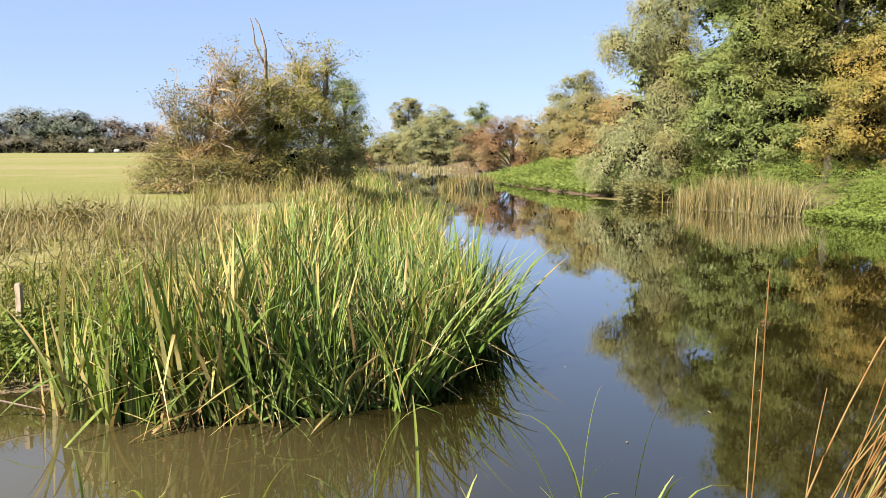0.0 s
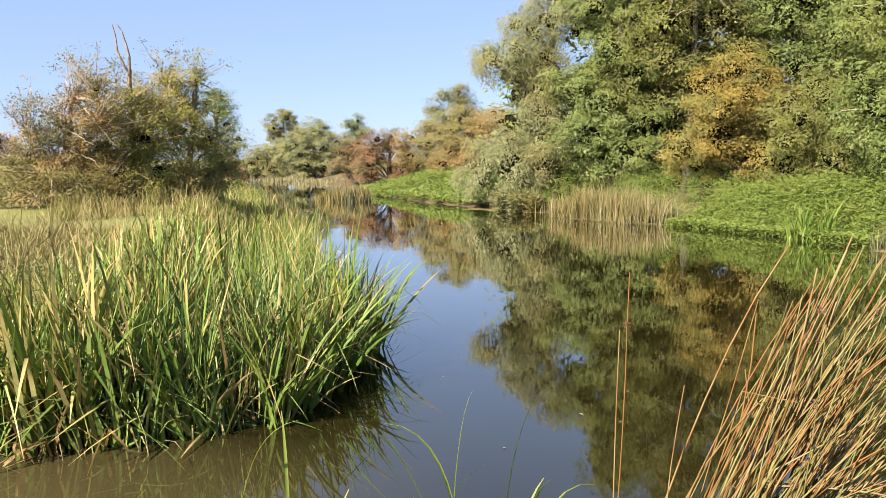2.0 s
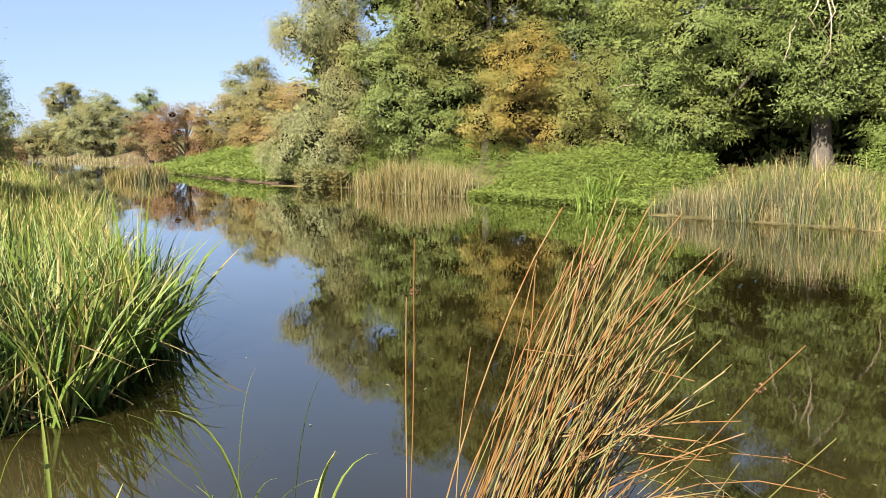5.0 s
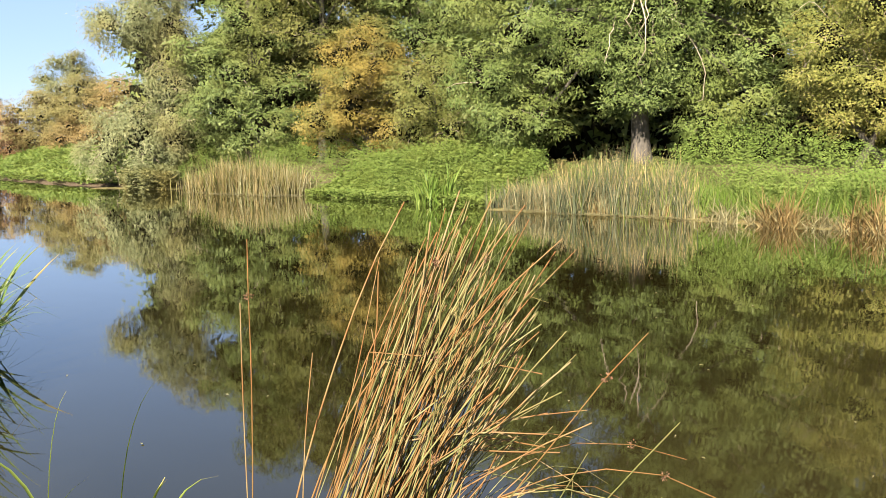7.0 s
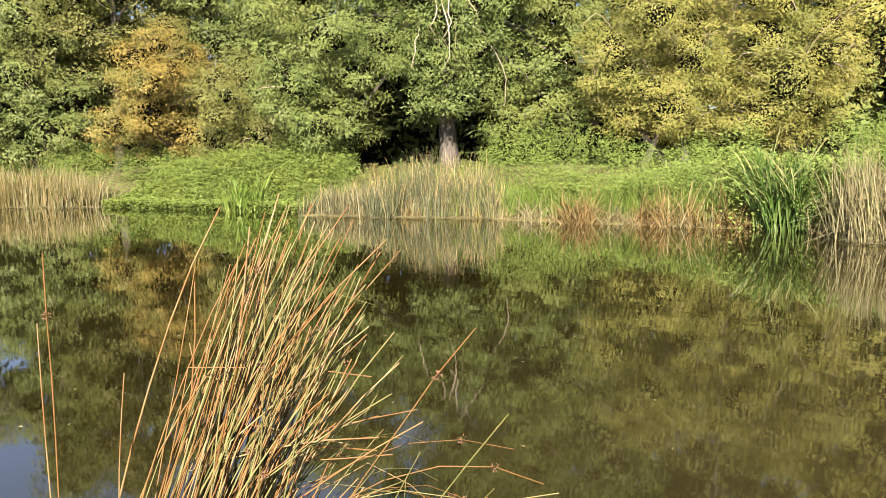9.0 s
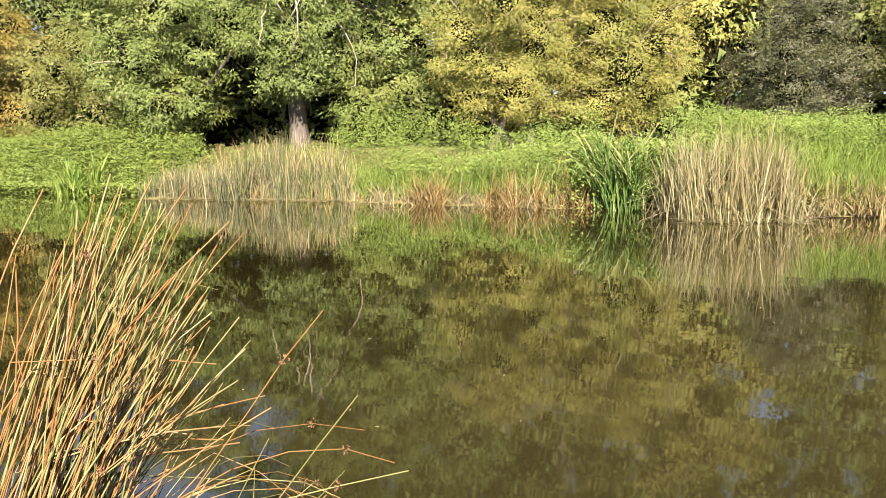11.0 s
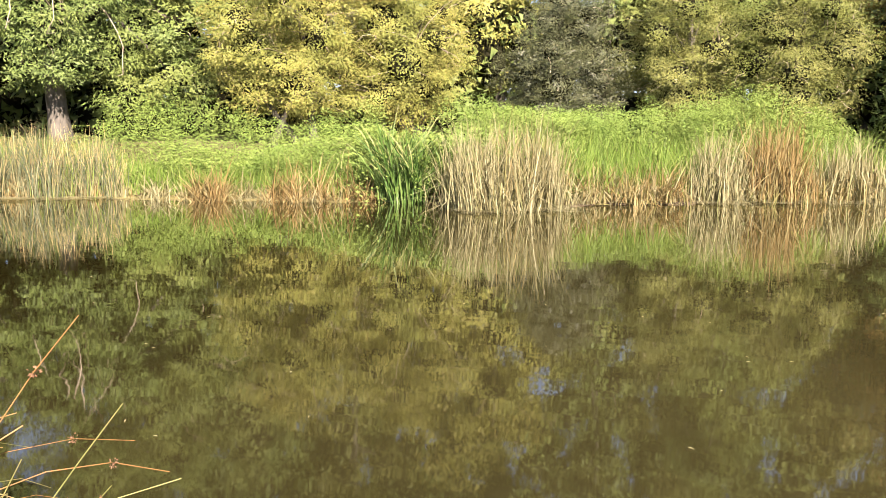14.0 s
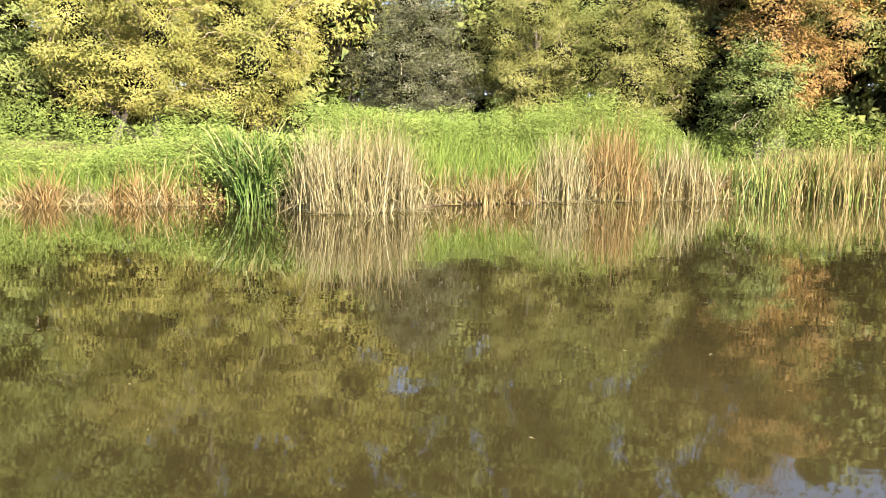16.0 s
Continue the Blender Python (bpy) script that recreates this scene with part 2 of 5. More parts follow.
M_GRASS = leaf_material("green_grass", [(0.0, (0.144, 0.216, 0.036)), (0.5, (0.264, 0.336, 0.06)), (1.0, (0.456, 0.456, 0.144))], (0.36, 0.324, 0.108), 0.6, 0.4, 0.5)
M_SCUM = leaf_material("floating_scum", [(0.0, (0.22, 0.17, 0.06)), (0.5, (0.33, 0.27, 0.10)), (1.0, (0.28, 0.32, 0.07))], (0.16, 0.13, 0.05), 2.0, 0.1, 0.7)
M_THORN_RED = leaf_material("reddening_hawthorn_leaves", [(0.0, (0.172, 0.146, 0.0439)), (0.5, (0.336, 0.214, 0.0746)), (1.0, (0.468, 0.291, 0.113))], (0.204, 0.196, 0.0527), 0.9)
M_REED_MIXGREEN = leaf_material("yellow_green_sedge", [(0.0, (0.188, 0.3, 0.0625)), (0.6, (0.35, 0.413, 0.1)), (1.0, (0.6, 0.5, 0.225))], None, 1, 0.4, 0.45, (0.525, 0.4, 0.188))
M_RUSH = leaf_material("orange_rush", [(0.0, (0.17, 0.088, 0.024)), (0.35, (0.275, 0.155, 0.05)), (0.75, (0.335, 0.228, 0.092)), (1.0, (0.385, 0.295, 0.15))], (0.28, 0.137, 0.045), 9.0, 0.03, 0.5, single=True)
M_RUSH_GREEN = leaf_material("green_rush", [(0.0, (0.11, 0.12, 0.034)), (0.5, (0.20, 0.20, 0.062)), (1.0, (0.31, 0.285, 0.115))], (0.24, 0.19, 0.065), 5.0, 0.03, 0.45, single=True)
M_SEED = leaf_material("brown_seed", [(0.0, (0.16, 0.08, 0.04)), (1.0, (0.33, 0.19, 0.11))], None, 1, 0.15, 0.7)
M_REED_BRIGHT = leaf_material("bright_sedge", [(0.0, (0.224, 0.352, 0.054)), (0.6, (0.344, 0.44, 0.09)), (1.0, (0.499, 0.475, 0.144))], None, 1, 0.4, 0.4, (0.361, 0.29, 0.108))
M_GRASS_BROWN = leaf_material("brown_grass", [(0.0, (0.215, 0.173, 0.0711)), (0.5, (0.352, 0.3, 0.131)), (1.0, (0.469, 0.44, 0.204))], None, 1, 0.3, 0.6)
M_SEDGE_LEAF = leaf_material("sedge_leaf", [(0.0, (0.102, 0.192, 0.0301)), (0.45, (0.187, 0.304, 0.0514)), (0.8, (0.328, 0.4, 0.0857)), (1.0, (0.39, 0.304, 0.129))], (0.148, 0.199, 0.0428), 2.2, 0.22, 0.45, (0.266, 0.208, 0.0857), single=True)
M_MACE = leaf_material("reedmace_leaf", [(0.0, (0.072, 0.152, 0.028)), (0.5, (0.13, 0.232, 0.044)), (1.0, (0.23, 0.32, 0.088))], None, 1, 0.25, 0.4, (0.245, 0.24, 0.096), single=True)
M_SWEET = leaf_material("sweet_grass", [(0.0, (0.0927, 0.169, 0.0465)), (0.5, (0.196, 0.306, 0.0776)), (0.85, (0.393, 0.444, 0.134)), (1.0, (0.476, 0.423, 0.186))], None, 1, 0.15, 0.4)
M_SIGHT_WHITE = bark_material("pale_block", (0.22, 0.22, 0.20), (0.3, 0.3, 0.28), 3)


# ---- mesh builders ----
def make_mesh(name, verts, faces, mat, along=None, smooth=False):
    """A mesh from arrays: faces all of one size."""
    me = bpy.data.meshes.new(name)
    verts = np.asarray(verts, np.float32).reshape(-1, 3)
    faces = np.asarray(faces, np.int32)
    n, k = faces.shape
    me.vertices.add(len(verts))
    me.vertices.foreach_set("co", verts.ravel())
    me.loops.add(n * k)
    me.loops.foreach_set("vertex_index", faces.ravel())
    me.polygons.add(n)
    me.polygons.foreach_set("loop_start", np.arange(0, n * k, k, dtype=np.int32))
    me.update(calc_edges=True)
    if smooth:
        me.polygons.foreach_set("use_smooth", np.ones(n, bool))
    if along is not None:
        a = me.attributes.new("along", "FLOAT", "POINT")
        a.data.foreach_set("value", np.asarray(along, np.float32).ravel())
    me.materials.append(mat)
    return me


def unit(v):
    return v / np.maximum(np.linalg.norm(v, axis=-1, keepdims=True), 1e-9)


def leaf_mesh(name, pts, axis, normal, length, width, mat, fold=0.18, plain=False):
    """Pointed leaves, folded along the midrib: base, two sides, tip. plain: small leaves of a single pointed face."""
    n = len(pts)
    axis = unit(axis)
    side = unit(np.cross(axis, normal))
    if plain:
        a = pts + axis * length[:, None] * 0.12
        v = np.stack([a - side * width[:, None] * 0.5, a + side * width[:, None] * 0.5, pts + axis * length[:, None]], 1)
        return make_mesh(name, v, np.arange(3 * n).reshape(-1, 3), mat)
    up = np.cross(side, axis)
    L, W = length[:, None], width[:, None]
    mid = pts + axis * L * 0.45
    v = np.stack([pts, mid + side * W * 0.5 + up * W * fold, pts + axis * L - up * L * 0.10, mid - side * W * 0.5 + up * W * fold], 1)
    i = np.arange(n)[:, None] * 4
    tri = np.concatenate([i + [0, 1, 2], i + [0, 2, 3]], 1).reshape(-1, 3)
    return make_mesh(name, v, tri, mat)


def blade_mesh(name, base, az, height, lean, curve, width, mat, seg=5, kink=None, taper=2.5):
    """Long grass-like blades: each a tapering strip that leans towards az and bends over by curve (radians)."""
    n = len(base)
    s = np.linspace(0, 1, seg + 1)
    th = lean[:, None] + curve[:, None] * s[None, :] ** 2
    if kink is not None:
        th = th + np.where(s[None, :] > kink[:, None], 1.5, 0.0)
    step = height[:, None] / seg
    hor = np.cumsum(np.sin(th) * step, 1) - np.sin(th[:, :1]) * step
    ver = np.cumsum(np.cos(th) * step, 1) - np.cos(th[:, :1]) * step
    dx, dy = np.sin(az)[:, None], np.cos(az)[:, None]
    c = np.stack([base[:, :1] + dx * hor, base[:, 1:2] + dy * hor, base[:, 2:3] + ver], 2)
    face = rng.uniform(0, math.pi, n)
    wd = np.stack([np.cos(face), np.sin(face), np.zeros(n)], 1)[:, None, :]
    w = (width[:, None] * (1 - s[None, :] ** taper) * 0.5 + 0.0006)[:, :, None]
    v = np.stack([c - wd * w, c + wd * w], 2).reshape(n, -1, 3)
    q = np.array([[2 * k, 2 * k + 1, 2 * k + 3, 2 * k + 2] for k in range(seg)])
    f = (np.arange(n)[:, None, None] * (2 * (seg + 1)) + q[None]).reshape(-1, 4)
    al = np.broadcast_to(np.repeat(s, 2)[None], (n, 2 * (seg + 1)))
    return make_mesh(name, v, f, mat, al)


def tube_arrays(path, radii, sides=6):
    path, radii = np.asarray(path, float), np.asarray(radii, float)
    t = unit(np.gradient(path, axis=0))
    ref = np.array([0.31, 0.95, 0.05])
    a = unit(np.cross(t, ref))
    b = np.cross(t, a)
    ang = np.arange(sides) * 2 * math.pi / sides
    v = path[:, None] + radii[:, None, None] * (np.cos(ang)[None, :, None] * a[:, None] + np.sin(ang)[None, :, None] * b[:, None])
    m = len(path)
    f = [[i * sides + j, i * sides + (j + 1) % sides, (i + 1) * sides + (j + 1) % sides, (i + 1) * sides + j] for i in range(m - 1) for j in range(sides)]
    return v.reshape(-1, 3), np.array(f)


def tube_mesh(name, paths, mat, sides=6):
    V, F, k = [], [], 0
    for path, radii in paths:
        v, f = tube_arrays(path, radii, sides)
        V.append(v)
        F.append(f + k)
        k += len(v)
    return make_mesh(name, np.concatenate(V), np.concatenate(F), mat, smooth=True)


def part(name, mesh, parent, label=""):
    ob = new(name, mesh)
    ob.parent = parent
    if label:
        tagged(ob, label)
    return ob


def wander(a, b, n, amount, sag=0.0):
    """A crooked line from a to b."""
    a, b = np.asarray(a, float), np.asarray(b, float)
    s = np.linspace(0, 1, n)[:, None]
    p = a + (b - a) * s
    off = np.cumsum(rng.normal(0, 1, (n, 3)), 0) * amount
    p = p + (off - off[-1] * s) * np.sin(s * math.pi * 0.5 + 0.01)
    p[:, 2] += sag * np.sin(s[:, 0] * math.pi)
    p[0] = a
    return p


# ---- shape of the ground ----
# the water's edge, once round the river: the far bank from south to north, the far end, and the near bank back
SHORE = np.array([
    (27.44, -58.51), (24.04, -28.78), (21.81, -13.03), (19.94, -7.678), (19.2, -4.659), (17.22, -0.4112), (15.64, 2.181), (15.18, 4.421), (15.35, 6.193), (14.82, 7.748),
    (14.09, 11.17), (13.07, 14.41), (12.57, 17.07), (11.77, 19.44), (10.69, 23.1), (8.719, 28.66), (7.247, 31.64), (6.071, 33.02), (4.504, 38.51), (3.133, 44), (2.545, 52), (1.175, 62),
    (-1, 74), (-4, 86), (-9, 104), (-18, 106), (-15, 90), (-9, 74), (-5.8, 58), (-3.6, 42), (-2.0, 30), (-0.9, 22),
    (-0.5, 14), (-0.4, 9.5), (-0.6, 7.6), (-1.4, 6.9), (-2.8, 6.7), (-3.5, 6.4), (-4.8, 5.9), (-7.5, 5.0), (-8.5, 4.0), (-6, 3.0),
    (-3, 2.2), (-1, 1.75), (0.4, 1.6), (1.3, 1.0), (1.9, -0.5), (2.4, -4), (3.3, -12), (5, -30), (7, -60)], float)


def shore_distance(x, y):
    """Metres to the water's edge: negative over the water."""
    p = np.stack([x.ravel(), y.ravel()], 1)
    best = np.full(len(p), 1e9)
    inside = np.zeros(len(p), bool)
    for a, b in zip(SHORE, np.roll(SHORE, -1, 0)):
        ab = b - a
        t = np.clip(((p - a) @ ab) / (ab @ ab), 0, 1)
        best = np.minimum(best, np.hypot(*(p - a - t[:, None] * ab).T))
        cross = (a[1] > p[:, 1]) != (b[1] > p[:, 1])
        xs = a[0] + (p[:, 1] - a[1]) / (b[1] - a[1] if b[1] != a[1] else 1e-9) * ab[0]
        inside ^= cross & (p[:, 0] < xs)
    return np.where(inside, -best, best).reshape(x.shape)


def wave(x, y, k, seed):
    r = np.random.default_rng(seed)
    z = np.zeros_like(x, dtype=float)
    for i in range(5):
        a, f, ph = r.uniform(0, 6.28), k * 1.7 ** i, r.uniform(0, 6.28)
        z = z + np.sin((x * math.cos(a) + y * math.sin(a)) * f + ph) / 1.6 ** i
    return z / 2.3


def ground_height(x, y):
    x, y = np.asarray(x, float), np.asarray(y, float)
    d = shore_distance(x, y)
    far_side = x > np.interp(y, [-60, 0, 30, 60, 110], [14, 8, 3, -2, -14])
    top = np.where(far_side, 0.75 + 0.02 * np.clip(d, 0, 40), 0.95)
    near_cam = np.exp(-((x - 0.3) ** 2 + (y + 0.5) ** 2) / 9.0)
    top = top * (1 - 0.5 * near_cam)
    width = np.where(far_side, 5.0, 2.2)
    up = np.clip(d / width, 0, 1)
    z = np.where(d > 0, 0.06 + (top - 0.06) * (up * up * (3 - 2 * up)), np.maximum(-0.9, 0.06 + d * 0.55))
    return z + np.where(d > 0, 0.05 * up, 0.0) * wave(x, y, 0.8, 3)


def spread(n, reach, fine):
    u = np.linspace(-1, 1, n)
    k = math.asinh(reach / fine)
    return np.sinh(u * k) * fine


gx, gy = np.meshgrid(6 + spread(156, 1500, 9.0), 14 + spread(156, 1500, 11.0), indexing="ij")
gz = ground_height(gx, gy)
gd = shore_distance(gx, gy)
gi = np.arange(156 * 156).reshape(156, 156)
gf = np.stack([gi[:-1, :-1], gi[1:, :-1], gi[1:, 1:], gi[:-1, 1:]], -1).reshape(-1, 4)
ground_me = make_mesh("ground", np.stack([gx, gy, gz], -1), gf, M_GROUND, smooth=True)
bare = ground_me.attributes.new("bare", "FLOAT", "POINT")
bare.data.foreach_set("value", np.clip(1.0 - gd / np.where(gx > np.interp(gy, [-60, 0, 30, 60, 110], [14, 8, 3, -2, -14]), 14.0, 0.9) + 0.25 * wave(gx, gy, 1.5, 9), 0, 1).astype(np.float32).ravel())
ground = tagged(new("ground", ground_me), "mown dry meadow and earthy river banks", "ground", kind="structure")

wx, wy = np.meshgrid(np.linspace(-20, 30, 70), np.concatenate([np.linspace(-60, -2, 12), np.linspace(-1, 12, 30), np.linspace(14, 112, 20)]), indexing="ij")
wi = np.arange(wx.size).reshape(wx.shape)
wf = np.stack([wi[:-1, :-1], wi[1:, :-1], wi[1:, 1:], wi[:-1, 1:]], -1).reshape(-1, 4)
water_me = make_mesh("water", np.stack([wx, wy, np.zeros_like(wx)], -1), wf, M_WATER, smooth=True)
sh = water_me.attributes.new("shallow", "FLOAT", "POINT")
# second term: paler body towards low y, lifting the near water's glow by colour
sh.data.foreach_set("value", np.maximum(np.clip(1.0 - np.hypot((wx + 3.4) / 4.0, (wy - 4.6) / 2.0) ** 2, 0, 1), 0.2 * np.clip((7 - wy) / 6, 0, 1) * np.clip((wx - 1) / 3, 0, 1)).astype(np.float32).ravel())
water = tagged(new("water", water_me), "still brown river water mirroring the trees and sky", "water", kind="structure")


# ---- trees and bushes ----
def lobe_points(lobes, spacing, lump=0.42):
    """Places of leaf tufts over a crown made of ellipsoids, each of which carries many smaller humps; and the way out at each place."""
    P, O = [], []
    for l in lobes:
        c, R = np.array(l[:3]), np.array(l[3:])
        area = 4 * math.pi * (((R[0] * R[1]) ** 1.6 + (R[0] * R[2]) ** 1.6 + (R[1] * R[2]) ** 1.6) / 3) ** (1 / 1.6)
        n = int(area / spacing ** 2) + 4
        m = max(6, int(3.2 / lump ** 2))
        # humps spread evenly over the ellipsoid, then jittered
        h = 1 - 2 * (np.arange(m) + 0.5) / m
        a = np.arange(m) * 2.39996 + rng.uniform(0, 6.28)
        d = unit(np.stack([np.sqrt(1 - h * h) * np.cos(a), np.sqrt(1 - h * h) * np.sin(a), h], 1) + rng.normal(0, 0.16, (m, 3)))
        hump = c + d * R * rng.uniform(0.6, 1.06, (m, 1))
        rs = lump * R.mean() * rng.uniform(0.65, 1.25, m)
        j = rng.integers(0, m, n)
        e = unit(rng.normal(0, 1, (n, 3)) + 0.7 * d[j] + [0, 0, 0.45])
        p = hump[j] + e * [1, 1, 0.75] * rs[j][:, None] * rng.uniform(0.75, 1.08, (n, 1))
        keep = np.ones(n, bool)
        for k in lobes:
            if k is not l:
                keep &= (((p - np.array(k[:3])) / np.array(k[3:])) ** 2).sum(1) > 0.5
        P.append(p[keep])
        O.append(unit(e + 0.5 * d[j])[keep])
    return np.concatenate(P), np.concatenate(O)


_bm = bmesh.new()
bmesh.ops.create_icosphere(_bm, subdivisions=1, radius=1.0)
ICO_V = np.array([v.co[:] for v in _bm.verts])
ICO_F = np.array([[v.index for v in f.verts] for f in _bm.faces])
_bm.free()


def shade_core_mesh(name, lobes, size=0.5):
    """Shade inside a crown, built as near-black lumps: a closed body in each part of it."""
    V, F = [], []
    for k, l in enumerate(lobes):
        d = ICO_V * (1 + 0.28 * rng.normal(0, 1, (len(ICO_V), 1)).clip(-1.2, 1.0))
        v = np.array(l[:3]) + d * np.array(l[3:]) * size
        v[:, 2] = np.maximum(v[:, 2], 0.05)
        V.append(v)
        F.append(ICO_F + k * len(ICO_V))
    return make_mesh(name, np.concatenate(V), np.concatenate(F), M_CROWN_SHADE)


def crown_mesh(name, lobes, mat, leaf, spacing, per, spread_r, droop=0.3, slim=0.5, floor=0.15, hang=0.0, extra=None, lump=0.42, front=None):
    """Leaves in tufts that spread like rosettes from the ends of the twigs. front: the side towards the camera; tufts
    turned away from it are thinned.
    """
    c, o = lobe_points(lobes, spacing, lump)
    if front is not None:
        keep = (o[:, 0] * front[0] + o[:, 1] * front[1] > -0.25) | (rng.random(len(o)) < 0.22)
        c, o = c[keep], o[keep]
    if extra is not None:
        c, o = np.concatenate([c, extra]), np.concatenate([o, unit(rng.normal(0, 1, extra.shape) + [0, 0, 0.8])])
    n = len(c)
    size = rng.uniform(0.55, 1.4, n)
    i = np.repeat(np.arange(n), np.maximum(2, per * size ** 1.5).astype(int))
    m = len(i)
    g = unit(o * 0.7 + np.array([-0.12, -0.2, 0.5]) + rng.normal(0, 0.22, (n, 3)))[i]
    d = rng.normal(0, 1, (m, 3))
    p = c[i] + d * [1, 1, 0.5] * (spread_r * size)[i][:, None]
    if hang:
        p[:, 2] -= rng.random(m) ** 1.3 * hang * size[i]
    flat = d - (d * g).sum(1, keepdims=True) * g
    axis = unit(unit(flat) * 0.9 + g * 0.12 + [0, 0, -droop * 0.7] + rng.normal(0, 0.15, (m, 3)))
    nrm = unit(g + rng.normal(0, 0.25, (m, 3)) + [0, 0, 0.1])
    L = leaf * rng.uniform(0.55, 1.3, m)
    W = L * slim * rng.uniform(0.8, 1.25, m)
    # larger leaves deeper in, which close the crown
    lb = np.array(lobes)
    L2 = leaf * 1.35
    k = np.repeat(np.arange(len(lb)), np.maximum(6, (9 * lb[:, 3] * lb[:, 5] / L2 ** 2).astype(int)))
    q = unit(rng.normal(0, 1, (len(k), 3)))
    p = np.concatenate([p, lb[k, :3] + q * lb[k, 3:] * rng.uniform(0.5, 0.88, (len(k), 1))])
    e = rng.normal(0, 1, (len(k), 3))
    axis = np.concatenate([axis, unit(unit(e - (e * q).sum(1, keepdims=True) * q) + [0, 0, -0.3])])
    nrm = np.concatenate([nrm, unit(q + [0, 0, 0.3] + rng.normal(0, 0.3, (len(k), 3)))])
    L = np.concatenate([L, L2 * rng.uniform(0.7, 1.2, len(k))])
    W = np.concatenate([W, L2 * 0.55 * rng.uniform(0.7, 1.2, len(k))])
    ok = p[:, 2] > floor
    return leaf_mesh(name, p[ok], axis[ok], nrm[ok], L[ok], W[ok], mat, plain=True), c


LEAF, THICK = 0.67, 1.2      # size of all tree leaves, and how many of them stand in a tuft


def tree(name, label, category, x, y, lobes, mat, leaf=0.2, spacing=0.34, per=16, clump=0.13, trunk=0.2, droop=0.3, slim=0.42,
         bark=None, twigs=60, stems=1, group="", core=0.5, hang=0.0, shoots=0, shoot_len=0.8, limb_from=0.4, lump=0.42, fine=0.74):
    """A woody plant: trunk or stems, limbs to the parts of the crown, twigs and leaves; shoots stand out of the crown with
    few leaves on them. Lobes are given from its foot."""
    bark = bark or M_BARK
    gz0 = float(ground_height(np.array([x]), np.array([y]))[0]) - 0.08
    root = tagged(new(name), label, category, group)
    root.location = (x, y, gz0)
    cen = np.array([l[:3] for l in lobes])
    lines, extra = [], None
    if shoots:
        pts = []
        big = np.array(sorted(lobes, key=lambda l: -l[2])[:max(3, int(len(lobes) * 0.6))])
        for k in range(shoots):
            l = big[rng.integers(0, len(big))]
            way = unit(rng.normal(0, 1, 3) + [0, 0, 1.0])
            a = l[:3] + way * l[3:] * 0.7
            b = l[:3] + way * (l[3:] + rng.uniform(0.25, 1.0) * shoot_len) + rng.normal(0, 0.12, 3)
            ln = wander(a, b, 9, 0.035)
            lines.append((ln, np.linspace(0.016, 0.004, 9)))
            for q in ln[3:]:
                if rng.random() < 0.62:
                    pts.append(q + rng.normal(0, 0.03, 3))
        extra = np.array(pts)
    me, c = crown_mesh("crown", lobes, mat, leaf * fine * LEAF, spacing, per / fine ** 1.8 * THICK, clump, droop, slim, hang=hang, extra=extra, lump=lump, front=unit(np.array([-x, -y])))
    part("crown", me, root)
    # painted-in shade: a near-black body that shows through gaps in the leaves
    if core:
        tagged(part("shade_core", shade_core_mesh("shade_core", lobes, core), root, "near-black lumps standing in for shade inside the foliage"), kind="stuff")
    top = max(lobes, key=lambda l: l[2])
    for s in range(stems):
        foot = np.array([rng.normal(0, 0.12 * (stems - 1)), rng.normal(0, 0.12 * (stems - 1)), 0.0])
        goal = np.array(top[:3]) if s == 0 else np.array(lobes[s % len(lobes)][:3])
        line = wander(foot, goal, 12, 0.05 * goal[2] / 6)
        rad = trunk * np.linspace(1, 0.28, 12)
        rad[0] *= 1.35
        part("trunk", tube_mesh("trunk", [(line, rad)], bark, 9), root)
        if s == 0:
            main = line
    for l in lobes:
        start = main[min(range(len(main)), key=lambda k: abs(main[k][2] - max(limb_from, l[2] - 0.45 * abs(l[0]) - 0.8)))]
        part("limb", tube_mesh("limb", [(wander(start, l[:3], 8, 0.07, 0.15), trunk * np.linspace(0.36, 0.08, 8))], bark, 6), root)
    if twigs:
        for e in c[rng.choice(len(c), min(twigs, len(c)), replace=False)]:
            a = cen[np.argmin(((cen - e) ** 2).sum(1))]
            lines.append((wander(a, e + (e - a) * 0.10, 7, 0.06), np.linspace(0.028, 0.006, 7) * (0.6 + trunk)))
    if lines:
        tagged(part("twig_work", tube_mesh("twig_work", lines, M_TWIG, 4), root), kind="stuff")
    return root


def at(az, d):
    return d * math.sin(radians(az)), d * math.cos(radians(az))


# ---- woods on the far bank ----
def lobes_box(w, dpt, z0, z1, n, seed, rmin=0.9, rmax=1.6, lean=0.0):
    """Ellipsoids scattered over a crown of that width, depth and height range, larger low down."""
    r = np.random.default_rng(seed)
    out = []
    for i in range(n):
        u = (i + 0.5) / n
        z = z0 + (z1 - z0) * u
        k = math.sqrt(max(0.12, 1 - (2 * abs(u - 0.42)) ** 2 * 0.75))
        rad = r.uniform(rmin, rmax) * (1.0 - 0.25 * u)
        a = i * 2.4 + r.uniform(-0.5, 0.5)
        q = math.sqrt(r.uniform(0.15, 1))
        out.append((math.cos(a) * q * max(0.05, w / 2 * k - rad * 0.7) + lean * u, math.sin(a) * q * max(0.05, dpt / 2 * k - rad * 0.7), z, rad, rad, rad * r.uniform(0.65, 0.9)))
    return out


